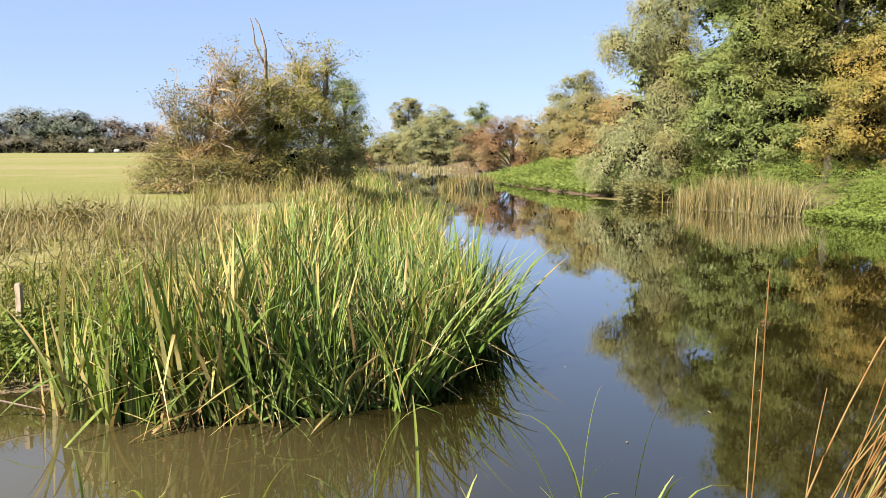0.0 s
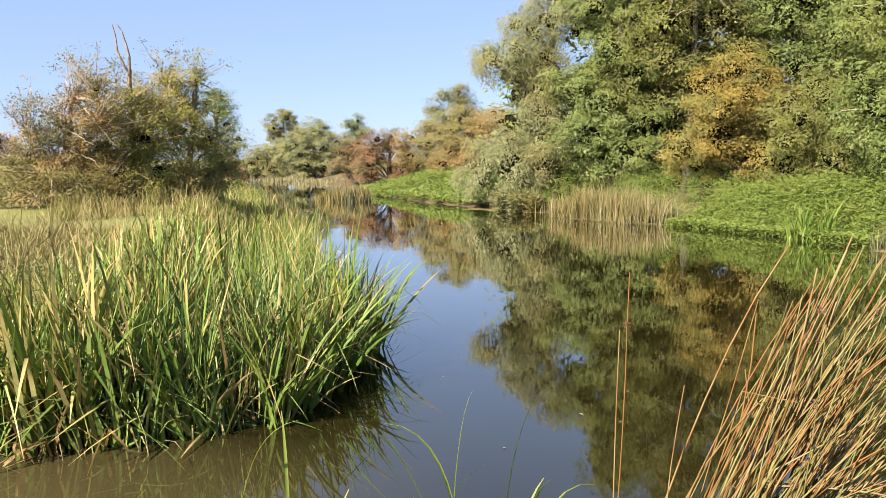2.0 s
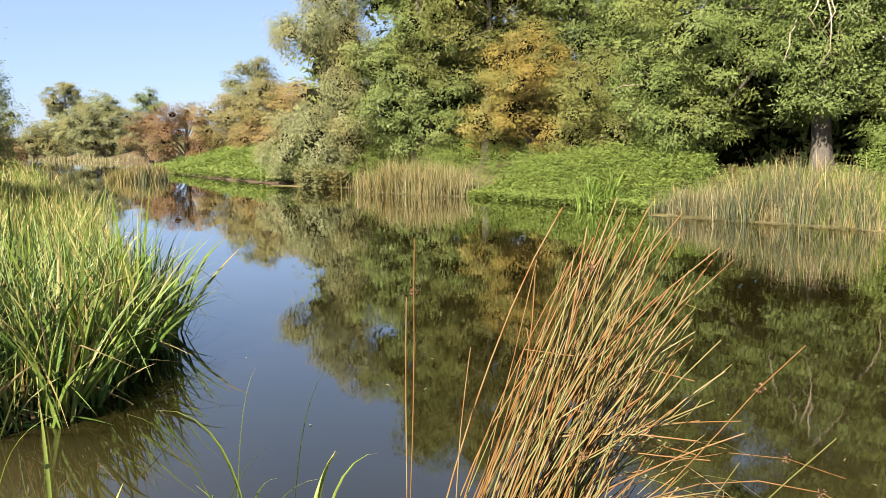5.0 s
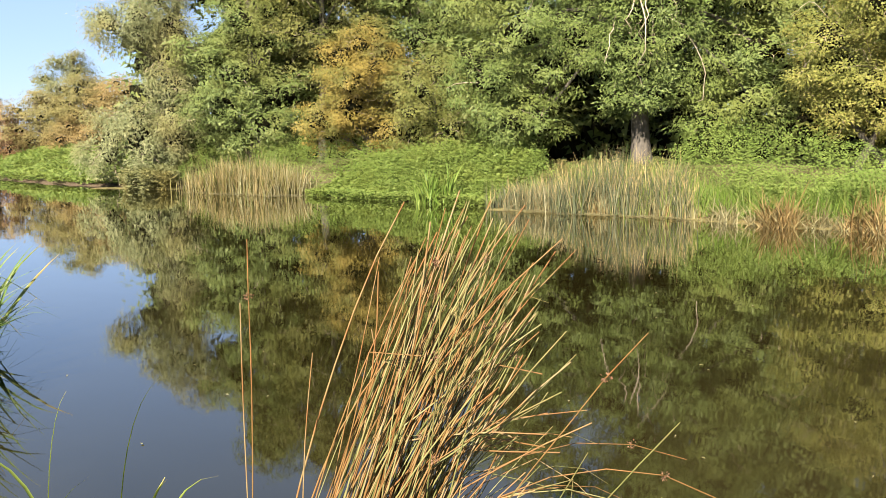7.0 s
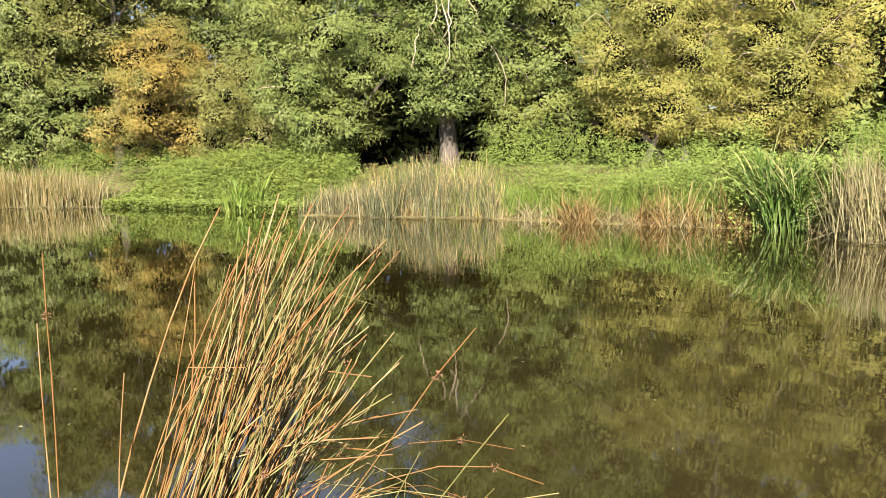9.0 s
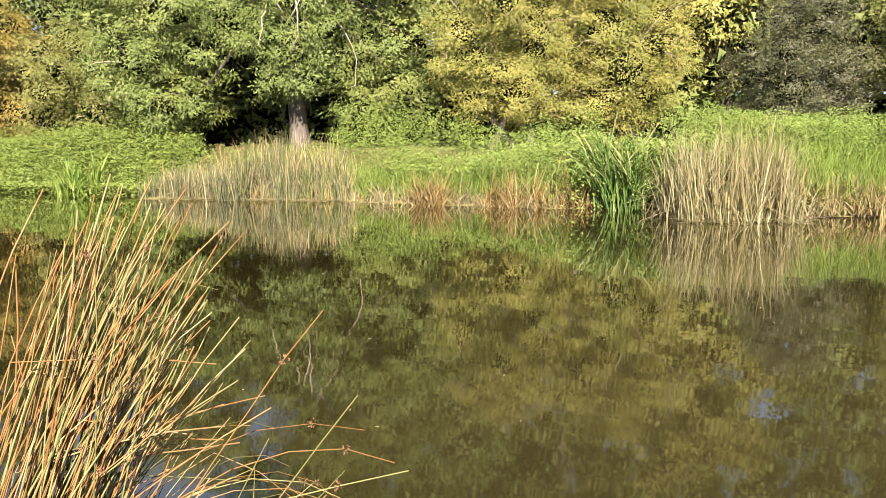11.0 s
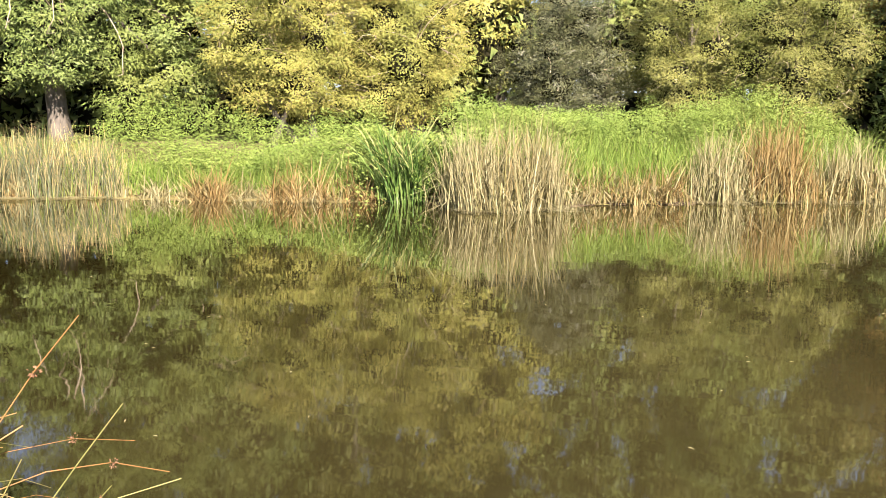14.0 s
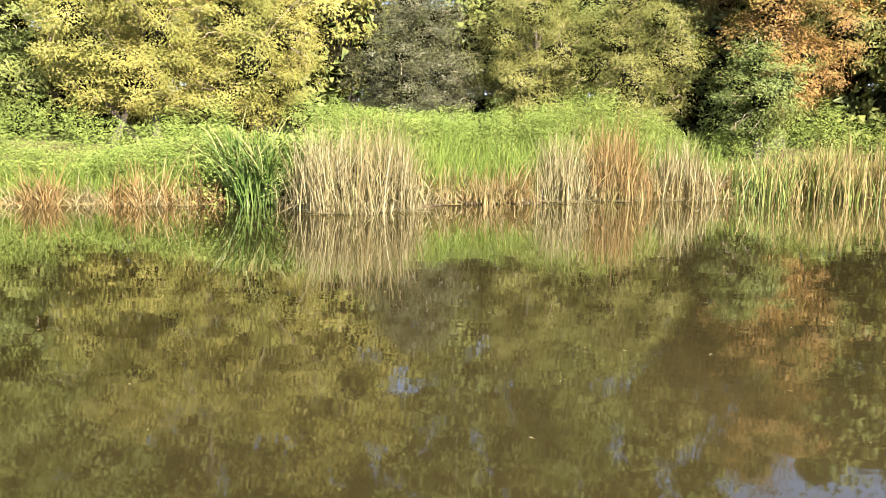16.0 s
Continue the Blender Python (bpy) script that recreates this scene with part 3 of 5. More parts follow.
# big willow at the water's edge, its upper crown leaning out over a gap
x, y = at(14.49, 34.0)
tree("willow_tree", "tall crack willow with drooping grey-green foliage at the water", "tree", x, y,
     [(-1.9, -0.6, 1.3, 1.0, 1.0, 1.3), (-0.9, -1.2, 1.5, 1.1, 1.0, 1.4), (0.4, -0.8, 1.9, 1.2, 1.1, 1.7), (-1.0, -0.8, 2.4, 0.9, 0.9, 0.7), (0.6, -0.6, 3.6, 0.9, 0.9, 1.0),
      (0.5, -0.5, 4.6, 0.9, 0.9, 0.9), (-1.6, -0.6, 5.7, 0.8, 0.9, 0.5), (-0.6, -0.5, 5.6, 0.7, 0.8, 0.6), (-0.6, -0.5, 6.2, 0.9, 0.9, 0.7), (-1.6, -0.4, 6.0, 0.8, 0.8, 0.6), (0.7, -0.1, 5.8, 1.1, 1.0, 1.0),
      (0.2, 0, 7.0, 1.0, 1.0, 0.8), (1.0, 0.2, 7.6, 1.1, 1.1, 0.9), (-0.4, 0.2, 7.3, 0.7, 0.7, 0.6), (1.6, 0.6, 8.6, 1.1, 1.1, 0.9)],
     M_WILLOW_GREY, 0.24, 0.25, 17, 0.12, 0.3, 0.95, 0.26, twigs=90, hang=0.5, core=0.42)
x, y = at(20.9, 32)
tree("broadleaf_tree", "dense mid-green broadleaf tree on the far bank", "tree", x, y,
     lobes_box(5.0, 4.6, 0.8, 9.4, 23, 11, 0.9, 1.4) + [(0, -0.5, 10.2, 1.1, 1.1, 0.9)], M_GREEN, 0.23, 0.3, 16, 0.14, 0.26, 0.3, 0.42, twigs=110)
x, y = at(25.4, 31.5)
tree("poplar_tree", "tall thin-crowned tree with bare branches showing", "tree", x, y,
     lobes_box(6.0, 4.6, 3.0, 10.8, 19, 12, 0.95, 1.35), M_OLIVE, 0.2, 0.34, 14, 0.18, 0.16, 0.3, 0.5, twigs=160, stems=1, core=0.45)
x, y = at(28.7, 28.5)
tree("field_maple", "field maple turning amber and yellow above green brambles", "tree", x, y,
     lobes_box(5.4, 3.6, 1.0, 4.5, 22, 13, 0.6, 1.05), M_AMBER, 0.19, 0.27, 15, 0.13, 0.2, 0.25, 0.5, twigs=70, fine=0.62, lump=0.36)
x, y = at(33.29, 26)
tree("sallow_bush", "rounded olive-green sallow bush", "bush", x, y,
     lobes_box(3.2, 2.8, 1.0, 3.6, 12, 14, 0.6, 0.95), M_OLIVE, 0.17, 0.25, 15, 0.12, 0.1, 0.2, 0.36, twigs=70, stems=3)
x, y = at(31.82, 33)
tree("broadleaf_tree", "shaded green tree behind the amber maple", "tree", x, y,
     lobes_box(7.0, 4.6, 2.0, 7.6, 17, 15, 1.0, 1.5), M_GREEN, 0.23, 0.36, 14, 0.16, 0.24, 0.3, 0.42, twigs=40)
x, y = at(47.48, 23.2)
tree("ash_tree", "big ash tree with grey trunk and hanging branches", "tree", x, y,
     [(-2.3, 2.6, 1.5, 1.1, 1.1, 0.8), (-2.9, 3.0, 2.6, 1.2, 1.2, 0.8), (-1.7, 2.0, 2.9, 1.0, 1.0, 0.7), (-2.0, 2.0, 1.4, 0.7, 0.7, 0.6), (-0.8, -0.6, 3.0, 0.9, 0.8, 0.5), (-0.75, -0.55, 2.7, 0.6, 0.6, 0.45), (-0.5, -0.85, 2.6, 0.6, 0.6, 0.45), (-0.95, -0.35, 2.8, 0.6, 0.6, 0.45), (-0.5, -0.8, 2.1, 0.55, 0.5, 0.4), (0.3, -0.95, 2.15, 0.6, 0.5, 0.4), (-0.1, -0.9, 2.5, 0.6, 0.5, 0.4), (-1.1, -0.1, 2.0, 0.5, 0.5, 0.45), (-0.2, -1.1, 3.3, 0.9, 0.8, 0.6), (-1.1, 0.0, 3.3, 0.8, 0.8, 0.5), (-0.9, -0.8, 4.1, 0.9, 0.9, 0.6), (-2.6, 2.2, 3.8, 1.2, 1.2, 0.8), (-1.2, 1.2, 3.7, 1.0, 1.0, 0.8), (-0.6, 0.2, 3.5, 0.8, 0.8, 0.6),
      (1.0, -1.4, 1.5, 0.8, 0.8, 0.7), (1.7, -2.2, 1.9, 1.0, 1.0, 0.8), (0.9, -1.0, 2.7, 0.9, 0.9, 0.7), (1.9, -2.3, 3.2, 1.1, 1.1, 0.8), (0.5, -0.7, 3.8, 0.9, 0.9, 0.7),
      (-2.9, 2.6, 5.1, 1.2, 1.2, 0.8), (-0.9, 0.6, 4.9, 1.1, 1.1, 0.8), (0.8, -1.2, 4.9, 1.2, 1.2, 0.8), (2.1, -2.2, 4.6, 1.2, 1.2, 0.8), (-1.9, 1.6, 6.2, 1.2, 1.2, 0.9), (-0.2, -0.3, 6.1, 1.2, 1.2, 0.8),
      (1.6, -1.6, 6.1, 1.3, 1.3, 0.9), (-3.0, 2.6, 6.6, 1.0, 1.0, 0.8), (0.4, 0, 7.5, 1.4, 1.4, 1.0), (-1.3, 1.2, 7.7, 1.3, 1.3, 0.9), (1.8, -1.4, 7.6, 1.2, 1.2, 0.9), (0, 0, 9.0, 1.5, 1.5, 1.0), (1, -1, 9.0, 1.2, 1.2, 0.9), (-1, 1, 9.4, 1.2, 1.2, 0.9), (0, 0, 10.4, 1.2, 1.2, 0.9),
      (-0.9, -0.8, 3.4, 0.8, 0.8, 0.55), (-0.3, -1.3, 4.4, 0.9, 0.9, 0.6), (-1.4, -0.5, 4.9, 0.8, 0.8, 0.6), (-1.0, -1.0, 6.0, 1.0, 1.0, 0.7), (-0.9, -1.0, 7.3, 1.0, 1.0, 0.7)],
     M_ASH, 0.24, 0.29, 15, 0.14, 0.27, 0.45, 0.36, twigs=150, limb_from=4.4, fine=0.62)
ash = [o for o in scene.objects if o.name == "ash_tree"][0]
for k in range(20):
    s0 = np.array([rng.uniform(-1.6, 0.6), rng.uniform(-1.2, 0.1), rng.uniform(4.2, 6.4)])
    drop = rng.uniform(1.2, 2.6)
    e0 = s0 + [rng.normal(-0.25, 0.4), rng.normal(-0.35, 0.3), -drop]
    ln = wander(s0, e0, 9, 0.09)
    ln[:, :2] += np.sin(np.linspace(0, 3.14, 9))[:, None] * np.array([-0.35, -0.4])
    ln[-1] += [rng.choice([-0.2, 0.2]), 0, 0.18]
    part("hanging_branch", tube_mesh("hanging_branch", [(ln, np.linspace(0.022, 0.007, 9))], M_TWIG, 5), ash, "pale bare hanging branch")
x, y = at(39.65, 30)
tree("broadleaf_tree", "dark shaded tree behind the ash", "tree", x, y,
     lobes_box(7.0, 5, 1.0, 10.0, 18, 16, 1.2, 1.8), M_GREEN, 0.25, 0.42, 13, 0.18, 0.24, 0.3, 0.45, twigs=20, fine=0.9)
x, y = at(61.68, 22.0)
tree("hazel_bush", "large yellowing hazel thicket with arching pale branches", "bush", x, y,
     lobes_box(4.8, 4.0, 1.2, 5.8, 22, 17, 0.7, 1.2), M_YELLOW, 0.15, 0.27, 21, 0.14, 0.12, 0.2, 0.5, twigs=130, stems=4, fine=0.62, lump=0.36)
x, y = at(70, 23)
tree("hazel_bush", "yellow-green thicket bush, leaves thinning at the top", "bush", x, y,
     lobes_box(5.0, 4.0, 1.0, 6.2, 22, 18, 0.7, 1.2), M_YELLOW, 0.15, 0.27, 21, 0.14, 0.12, 0.2, 0.5, twigs=110, stems=4, fine=0.62, lump=0.36)
for hz in [o for o in scene.objects if o.name.startswith("hazel_bush")]:
    for k in range(7):
        s0 = np.array([rng.uniform(-1.9, -0.9), rng.uniform(-1.6, 1.2), rng.uniform(2.2, 4.6)])
        e0 = s0 + [rng.normal(-0.5, 0.5), rng.normal(0, 1.1), rng.normal(0.2, 0.5)]
        part("arching_branch", tube_mesh("arching_branch", [(wander(s0, e0, 8, 0.05, 0.35), np.linspace(0.011, 0.004, 8))], M_TWIG, 5), hz, "pale bare arching branch")
x, y = at(80.47, 22.3)
tree("holly_bush", "rounded dark grey-green bush with small glossy leaves", "bush", x, y,
     lobes_box(4.7, 3.4, 0.8, 3.9, 18, 19, 0.75, 1.05), M_DARK, 0.11, 0.17, 14, 0.1, 0.1, 0.1, 0.5, twigs=40, stems=3)
x, y = at(76.36, 28)
tree("broadleaf_tree", "yellow-green tree behind the dark bush", "tree", x, y,
     lobes_box(8, 5, 2.0, 9.6, 20, 20, 1.1, 1.6), M_YELLOW, 0.22, 0.38, 14, 0.17, 0.2, 0.3, 0.45, twigs=40, fine=0.9)
x, y = at(58.74, 29)
tree("broadleaf_tree", "green tree behind the hazel thicket", "tree", x, y,
     lobes_box(8, 5, 2.0, 10.6, 20, 26, 1.1, 1.7), M_GREEN, 0.24, 0.42, 13, 0.18, 0.24, 0.3, 0.45, twigs=20, fine=0.9)
x, y = at(88.6, 24)
tree("sallow_bush", "wide olive-green sallow bush behind tall nettles", "bush", x, y,
     lobes_box(4.8, 3.6, 1.0, 4.8, 18, 21, 0.7, 1.15), M_OLIVE, 0.15, 0.27, 19, 0.14, 0.12, 0.2, 0.42, twigs=80, stems=4, fine=0.62, lump=0.36)
x, y = at(95.45, 23.5)
tree("sallow_bush", "olive-green sallow bush in rank growth", "bush", x, y,
     lobes_box(4.4, 3.6, 1.0, 4.2, 16, 22, 0.7, 1.1), M_OLIVE, 0.15, 0.27, 19, 0.14, 0.12, 0.2, 0.42, twigs=70, stems=4, fine=0.62, lump=0.36)
x, y = at(92.03, 29)
tree("ash_tree", "dark ash tree rising behind the sallows", "tree", x, y,
     lobes_box(9, 5, 2.5, 10.6, 22, 23, 1.1, 1.7), M_ASH, 0.26, 0.4, 14, 0.17, 0.26, 0.4, 0.36, twigs=30)
x, y = at(104.8, 25.5)
tree("field_maple", "field maple with orange and yellow autumn leaves", "tree", x, y,
     lobes_box(6.4, 4.4, 1.4, 8.2, 27, 24, 0.85, 1.3), M_MAPLE, 0.2, 0.3, 15, 0.15, 0.2, 0.25, 0.5, twigs=60, fine=0.6)
x, y = at(103.4, 23.4)
tree("elder_bush", "dark green elder bush below the orange maple", "bush", x, y,
     lobes_box(3.4, 2.8, 0.8, 3.0, 12, 27, 0.55, 0.9), M_ASH, 0.17, 0.26, 15, 0.13, 0.1, 0.2, 0.45, twigs=50, stems=3, fine=0.65)
x, y = at(114.5, 27)
tree("field_maple", "yellow-leaved field maple by the river", "tree", x, y,
     lobes_box(6.0, 4.4, 1.0, 6.6, 17, 25, 1.0, 1.5), M_YELLOW, 0.22, 0.36, 14, 0.16, 0.2, 0.25, 0.5, twigs=40)

for az, d, w, z1, mat, seed in ((53, 28.5, 6, 12.0, M_ASH, 71), (67.5, 30, 8, 13.0, M_OLIVE, 72), (75, 31, 7, 12.4, M_YELLOW, 76), (85.5, 30, 7, 12.4, M_GREEN, 73), (101.5, 30, 6, 9.4, M_OLIVE, 74), (36.5, 36, 5, 7.4, M_GREEN, 75), (92, 32, 7, 12.4, M_OLIVE, 77)):
    x, y = at(az * 0.979, d)
    tree("broadleaf_tree", "green tree standing deeper in the riverside wood", "tree", x, y, lobes_box(w, 5, 2.0, z1, 16, seed, 1.1, 1.6), mat, 0.2, 0.5, 17, 0.2, 0.22, 0.3, 0.55, twigs=20, fine=1.0)

# wood behind the first row, one mass fitted to close sky gaps in view
wl = []
for k, az in enumerate(np.arange(16, 122, 2.2)):
    d = 37.5 + 2.5 * math.sin(k * 2.1)
    wx0, wy0 = at(az * 0.979, d)
    # upper lobes rise until the water mirrors hardly any sky
    for z in ((1.5, 3.6, 5.8) if az < 20 else (1.5, 3.6, 5.8, 7.8) if az < 50 else (1.5, 3.6, 5.8, 8.2, 10.4, 12.4) if az > 104 else (1.5, 3.6, 5.8, 8.2, 10.4, 12.4, 14.2, 15.8, 17.4, 18.8, 20.6, 22.4)):
        wl.append((wx0 + rng.uniform(-1, 1), wy0 + rng.uniform(-1, 1), z + rng.uniform(-0.4, 0.6), rng.uniform(1.4, 2.0), rng.uniform(1.2, 1.7), rng.uniform(1.1, 1.6)))
for k, az in enumerate(np.arange(17, 118, 2.6)):
    d = (35 if az < 36 else 27.2) + 0.8 * math.sin(k * 1.3)
    wx0, wy0 = at(az * 0.979, d)
    wl.append((wx0, wy0, 1.6 + 0.5 * math.sin(k * 2.9), 1.0, 1.0, 1.2))
    if az > 37:
        wl.append((wx0, wy0, 3.7 + 0.4 * math.sin(k * 1.9), 1.1, 1.0, 1.3))
# extra lobes that plug gaps in the camera's view and the water's reflection
for az in (43.0, 44.4, 45.8, 47.2, 48.6, 50.0, 51.4):
    for z in (1.2, 2.6, 4.0, 5.4):
        wx0, wy0 = at(az * 0.979, 29.5)
        wl.append((wx0, wy0, z, 1.0, 1.0, 1.0))
for az in (108.0, 110.0, 112.0, 114.0, 116.0):
    for z in (2.0, 4.0, 6.0, 8.0, 9.8):
        wx0, wy0 = at(az * 0.979, 31.0)
        wl.append((wx0, wy0, z, 1.3, 1.2, 1.3))
for az in (20.5, 22.5, 24.5, 26.5, 28.5, 30.0):
    for z in (2.0, 4.0, 6.0, 8.0, 10.0, 11.8):
        wx0, wy0 = at(az, 37.0)
        wl.append((wx0, wy0, z, 1.3, 1.2, 1.3))
for az in (14.6, 15.8, 17.0, 18.2, 19.4):
    for z in (0.9, 2.2, 3.6, 5.0):
        wx0, wy0 = at(az * 0.979, 37.0)
        wl.append((wx0, wy0, z, 1.1, 1.0, 1.0))
me, _ = crown_mesh("woodland", wl, M_GREEN, 0.29, 1.1, 14, 0.32)
wood = tagged(new("woodland", me), "deep green woodland behind the riverside trees", "woodland", kind="stuff")
# shade of the wood's interior, put in as near-black bodies
tagged(part("shade_core", shade_core_mesh("shade_core", wl, 0.7), wood, "near-black lumps standing in for shade inside the foliage"), kind="stuff")

# ---- hedge and trees up the river ----
for az, d, w, dp, z0, z1, n, mat, seed, nm, lab, cat in (
        (9.6, 58, 5.0, 4, 1.5, 6.2, 14, M_WILLOW, 31, "willow_tree", "grey-green willow rising behind the hawthorn hedge", "tree"),
        (12.8, 46, 4.6, 4, 0.6, 3.9, 13, M_TAN, 43, "hawthorn_bush", "tan and orange hawthorn of a river hedge", "bush"),
        (10.6, 48, 5.2, 4, 0.6, 4.0, 15, M_TAN, 32, "hawthorn_bush", "tan and orange hawthorn of a river hedge", "bush"),
        (7.9, 52, 4.5, 4, 0.6, 3.4, 13, M_TAN, 33, "hawthorn_bush", "tan and orange hawthorn of a river hedge", "bush"),
        (4.9, 54, 5.0, 4, 0.6, 3.3, 14, M_RUST, 34, "hawthorn_bush", "rust-red hawthorn bush heavy with berries", "bush"),
        (2.6, 58, 4.0, 4, 0.6, 3.2, 11, M_RUST, 35, "hawthorn_bush", "rust-brown hawthorn bush above straw-coloured reeds", "bush"),
        (2.6, 80, 4.6, 4, 1.5, 5.2, 9, M_GREEN, 36, "broadleaf_tree", "dark green tree behind the hedge", "tree"),
        (-0.4, 78, 8.4, 5, 0.9, 4.6, 20, M_WILLOW_GREY, 37, "willow_tree", "silvery pollard willow on the river bend", "tree"),
        (-2.4, 110, 6.4, 5, 2.0, 7.6, 13, M_WILLOW, 38, "willow_tree", "tall rounded willow further up the river", "tree"),
        (-3.6, 90, 6.0, 4, 0.8, 3.4, 12, M_WILLOW, 39, "willow_bush", "low yellowish willow bush by the bend", "bush"),
        (-6.0, 100, 7, 5, 0.8, 2.6, 9, M_RUST, 40, "hawthorn_bush", "low rust-brown hawthorn by the bend", "bush"),
        (-6.9, 46, 3.6, 3.6, 1.0, 5.2, 15, M_GREEN, 41, "broadleaf_tree", "dark green tree behind the hawthorns", "tree")):
    x, y = at(az * 0.979, d)
    tree(nm, lab, cat, x, y, lobes_box(w, dp, z0, z1, n, seed, w * 0.15, w * 0.23), mat, 0.0026 * d + 0.06, 0.24 + 0.0024 * d, 19, 0.16, 0.18, 0.35, 0.55, twigs=25, fine=0.85, core=0.32)

# hawthorns on the near bank
x, y = at(-9.3, 23)
tree("hawthorn_bush", "brown-green hawthorn with thin twiggy crown", "bush", x, y,
     [(-1.3, -0.7, 0.3, 0.8, 0.7, 0.5), (-0.2, -1.0, 0.25, 0.9, 0.7, 0.45), (0.5, -0.7, 0.3, 0.6, 0.7, 0.45), (-1.2, 0, 0.9, 0.8, 0.8, 0.6), (-0.3, -0.4, 0.8, 0.8, 0.8, 0.6), (0.7, 0, 0.7, 0.7, 0.8, 0.5), (1.1, 0.2, 0.9, 0.4, 0.5, 0.5), (-0.9, 0.2, 1.8, 0.7, 0.7, 0.6), (0, -0.2, 1.8, 0.75, 0.8, 0.6), (0.7, 0.3, 1.6, 0.5, 0.6, 0.5), (-0.6, 0, 2.6, 0.6, 0.6, 0.45), (0.2, 0.2, 2.6, 0.55, 0.6, 0.4), (-0.2, 0, 3.15, 0.4, 0.5, 0.3), (0.5, 0, 3.2, 0.3, 0.3, 0.22)],
     M_THORN, 0.12, 0.16, 14, 0.10, 0.12, 0.1, 0.5, M_DEAD, 120, 3, shoots=70, shoot_len=0.7, core=0.34)
x, y = at(-12.92, 21)
tree("hawthorn_bush", "brown-green hawthorn with thin twiggy crown", "bush", x, y,
     [(-0.7, -0.9, 0.2, 0.7, 0.6, 0.4), (0.4, -1.0, 0.3, 0.8, 0.6, 0.45), (-0.9, 0, 0.6, 0.7, 0.8, 0.5), (0, -0.3, 0.7, 0.7, 0.8, 0.6), (0.9, 0, 0.8, 0.7, 0.7, 0.6), (-0.4, 0, 1.4, 0.6, 0.7, 0.5), (0.5, 0, 1.6, 0.6, 0.7, 0.5), (0.9, 0.2, 2.2, 0.5, 0.5, 0.4), (-0.3, 0.1, 2.1, 0.45, 0.5, 0.35), (0.3, 0, 2.5, 0.4, 0.4, 0.3), (-0.5, 0, 2.75, 0.3, 0.3, 0.25)],
     M_THORN, 0.12, 0.16, 13, 0.10, 0.12, 0.1, 0.5, M_DEAD, 120, 3, shoots=80, shoot_len=0.9, core=0.3)
x, y = at(-16.9, 20)
tree("hawthorn_bush", "sparse reddening hawthorn with bare upper twigs", "bush", x, y,
     [(-1.0, -0.3, 0.35, 0.6, 0.6, 0.4), (-0.2, -0.6, 0.3, 0.7, 0.6, 0.45), (0.7, -0.5, 0.4, 0.7, 0.6, 0.5), (-0.7, 0, 0.7, 0.6, 0.6, 0.5), (0, -0.2, 0.8, 0.6, 0.6, 0.5), (0.8, 0, 0.6, 0.6, 0.6, 0.5), (-0.3, 0, 1.2, 0.5, 0.5, 0.4), (0.5, 0, 1.3, 0.45, 0.5, 0.4), (0.9, 0, 1.9, 0.35, 0.4, 0.3), (0.2, 0, 1.9, 0.35, 0.4, 0.3), (-0.5, 0, 1.7, 0.25, 0.3, 0.25), (0.5, 0, 2.5, 0.22, 0.25, 0.25)],
     M_THORN_RED, 0.11, 0.17, 13, 0.10, 0.1, 0.1, 0.5, M_DEAD, 130, 3, shoots=110, shoot_len=1.2, core=0.0)


def dead_snag(x, y, z):
    """A bare dead stem, forked at the top."""
    root = tagged(new("dead_branch"), "bare dead forked stem rising out of the hawthorn", "branch")
    root.location = (x, y, z)
    part("stem", tube_mesh("stem", [(wander((0, 0, 0), (0.02, 0, 3.3), 10, 0.02), np.linspace(0.075, 0.05, 10))], M_DEAD, 7), root)
    part("fork", tube_mesh("fork", [(np.array([(0.02, 0, 3.2), (-0.1, 0, 3.4), (-0.24, 0, 3.75), (-0.27, 0, 4.1), (-0.33, 0, 4.35)]), np.linspace(0.04, 0.014, 5))], M_DEAD, 6), root)
    part("fork", tube_mesh("fork", [(np.array([(0.02, 0, 3.25), (0.03, 0, 3.6), (-0.02, 0, 3.85), (-0.12, 0, 4.2), (-0.22, 0, 4.36)]), np.linspace(0.04, 0.014, 5))], M_DEAD, 6), root)
    return root


x, y = at(-12.24, 21.2)
dead_snag(x, y, 0.85)

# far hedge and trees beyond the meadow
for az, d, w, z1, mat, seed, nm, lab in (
        (-27.6, 185, 20, 7.5, M_FARTREE_HAZED, 61, "broadleaf_tree", "distant green tree beyond the meadow"),
        (-24.9, 190, 16, 7.5, M_FARTREE_HAZED, 62, "broadleaf_tree", "distant green tree beyond the meadow"),
        (-22.6, 190, 11, 6.5, M_FARBARE_HAZED, 63, "broadleaf_tree", "distant pale tree, nearly bare, beyond the meadow"),
        (-20.6, 190, 9, 5.6, M_FARBARE_HAZED, 64, "broadleaf_tree", "distant pale tree, nearly bare, beyond the meadow"),
        (-33.0, 190, 22, 7, M_FARTREE_HAZED, 65, "broadleaf_tree", "distant green tree beyond the meadow")):
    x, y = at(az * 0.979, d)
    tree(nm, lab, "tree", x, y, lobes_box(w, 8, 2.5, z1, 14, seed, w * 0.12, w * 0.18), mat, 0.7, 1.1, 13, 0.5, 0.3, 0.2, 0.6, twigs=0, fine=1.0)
hl = []
for k in range(46):
    hx, hy = at(-42 + k * 0.62, 172)
    hl.append((hx, hy, 1.9 + 0.5 * math.sin(k * 1.7), 2.2, 2.0, 1.5 + 0.6 * math.sin(k * 2.3) ** 2))
me, _ = crown_mesh("hedge", hl, M_FARHEDGE_HAZED, 0.42, 0.8, 13, 0.35)
hedge = tagged(new("hedge", me), "long dark field hedge beyond the meadow", "hedge", kind="stuff")
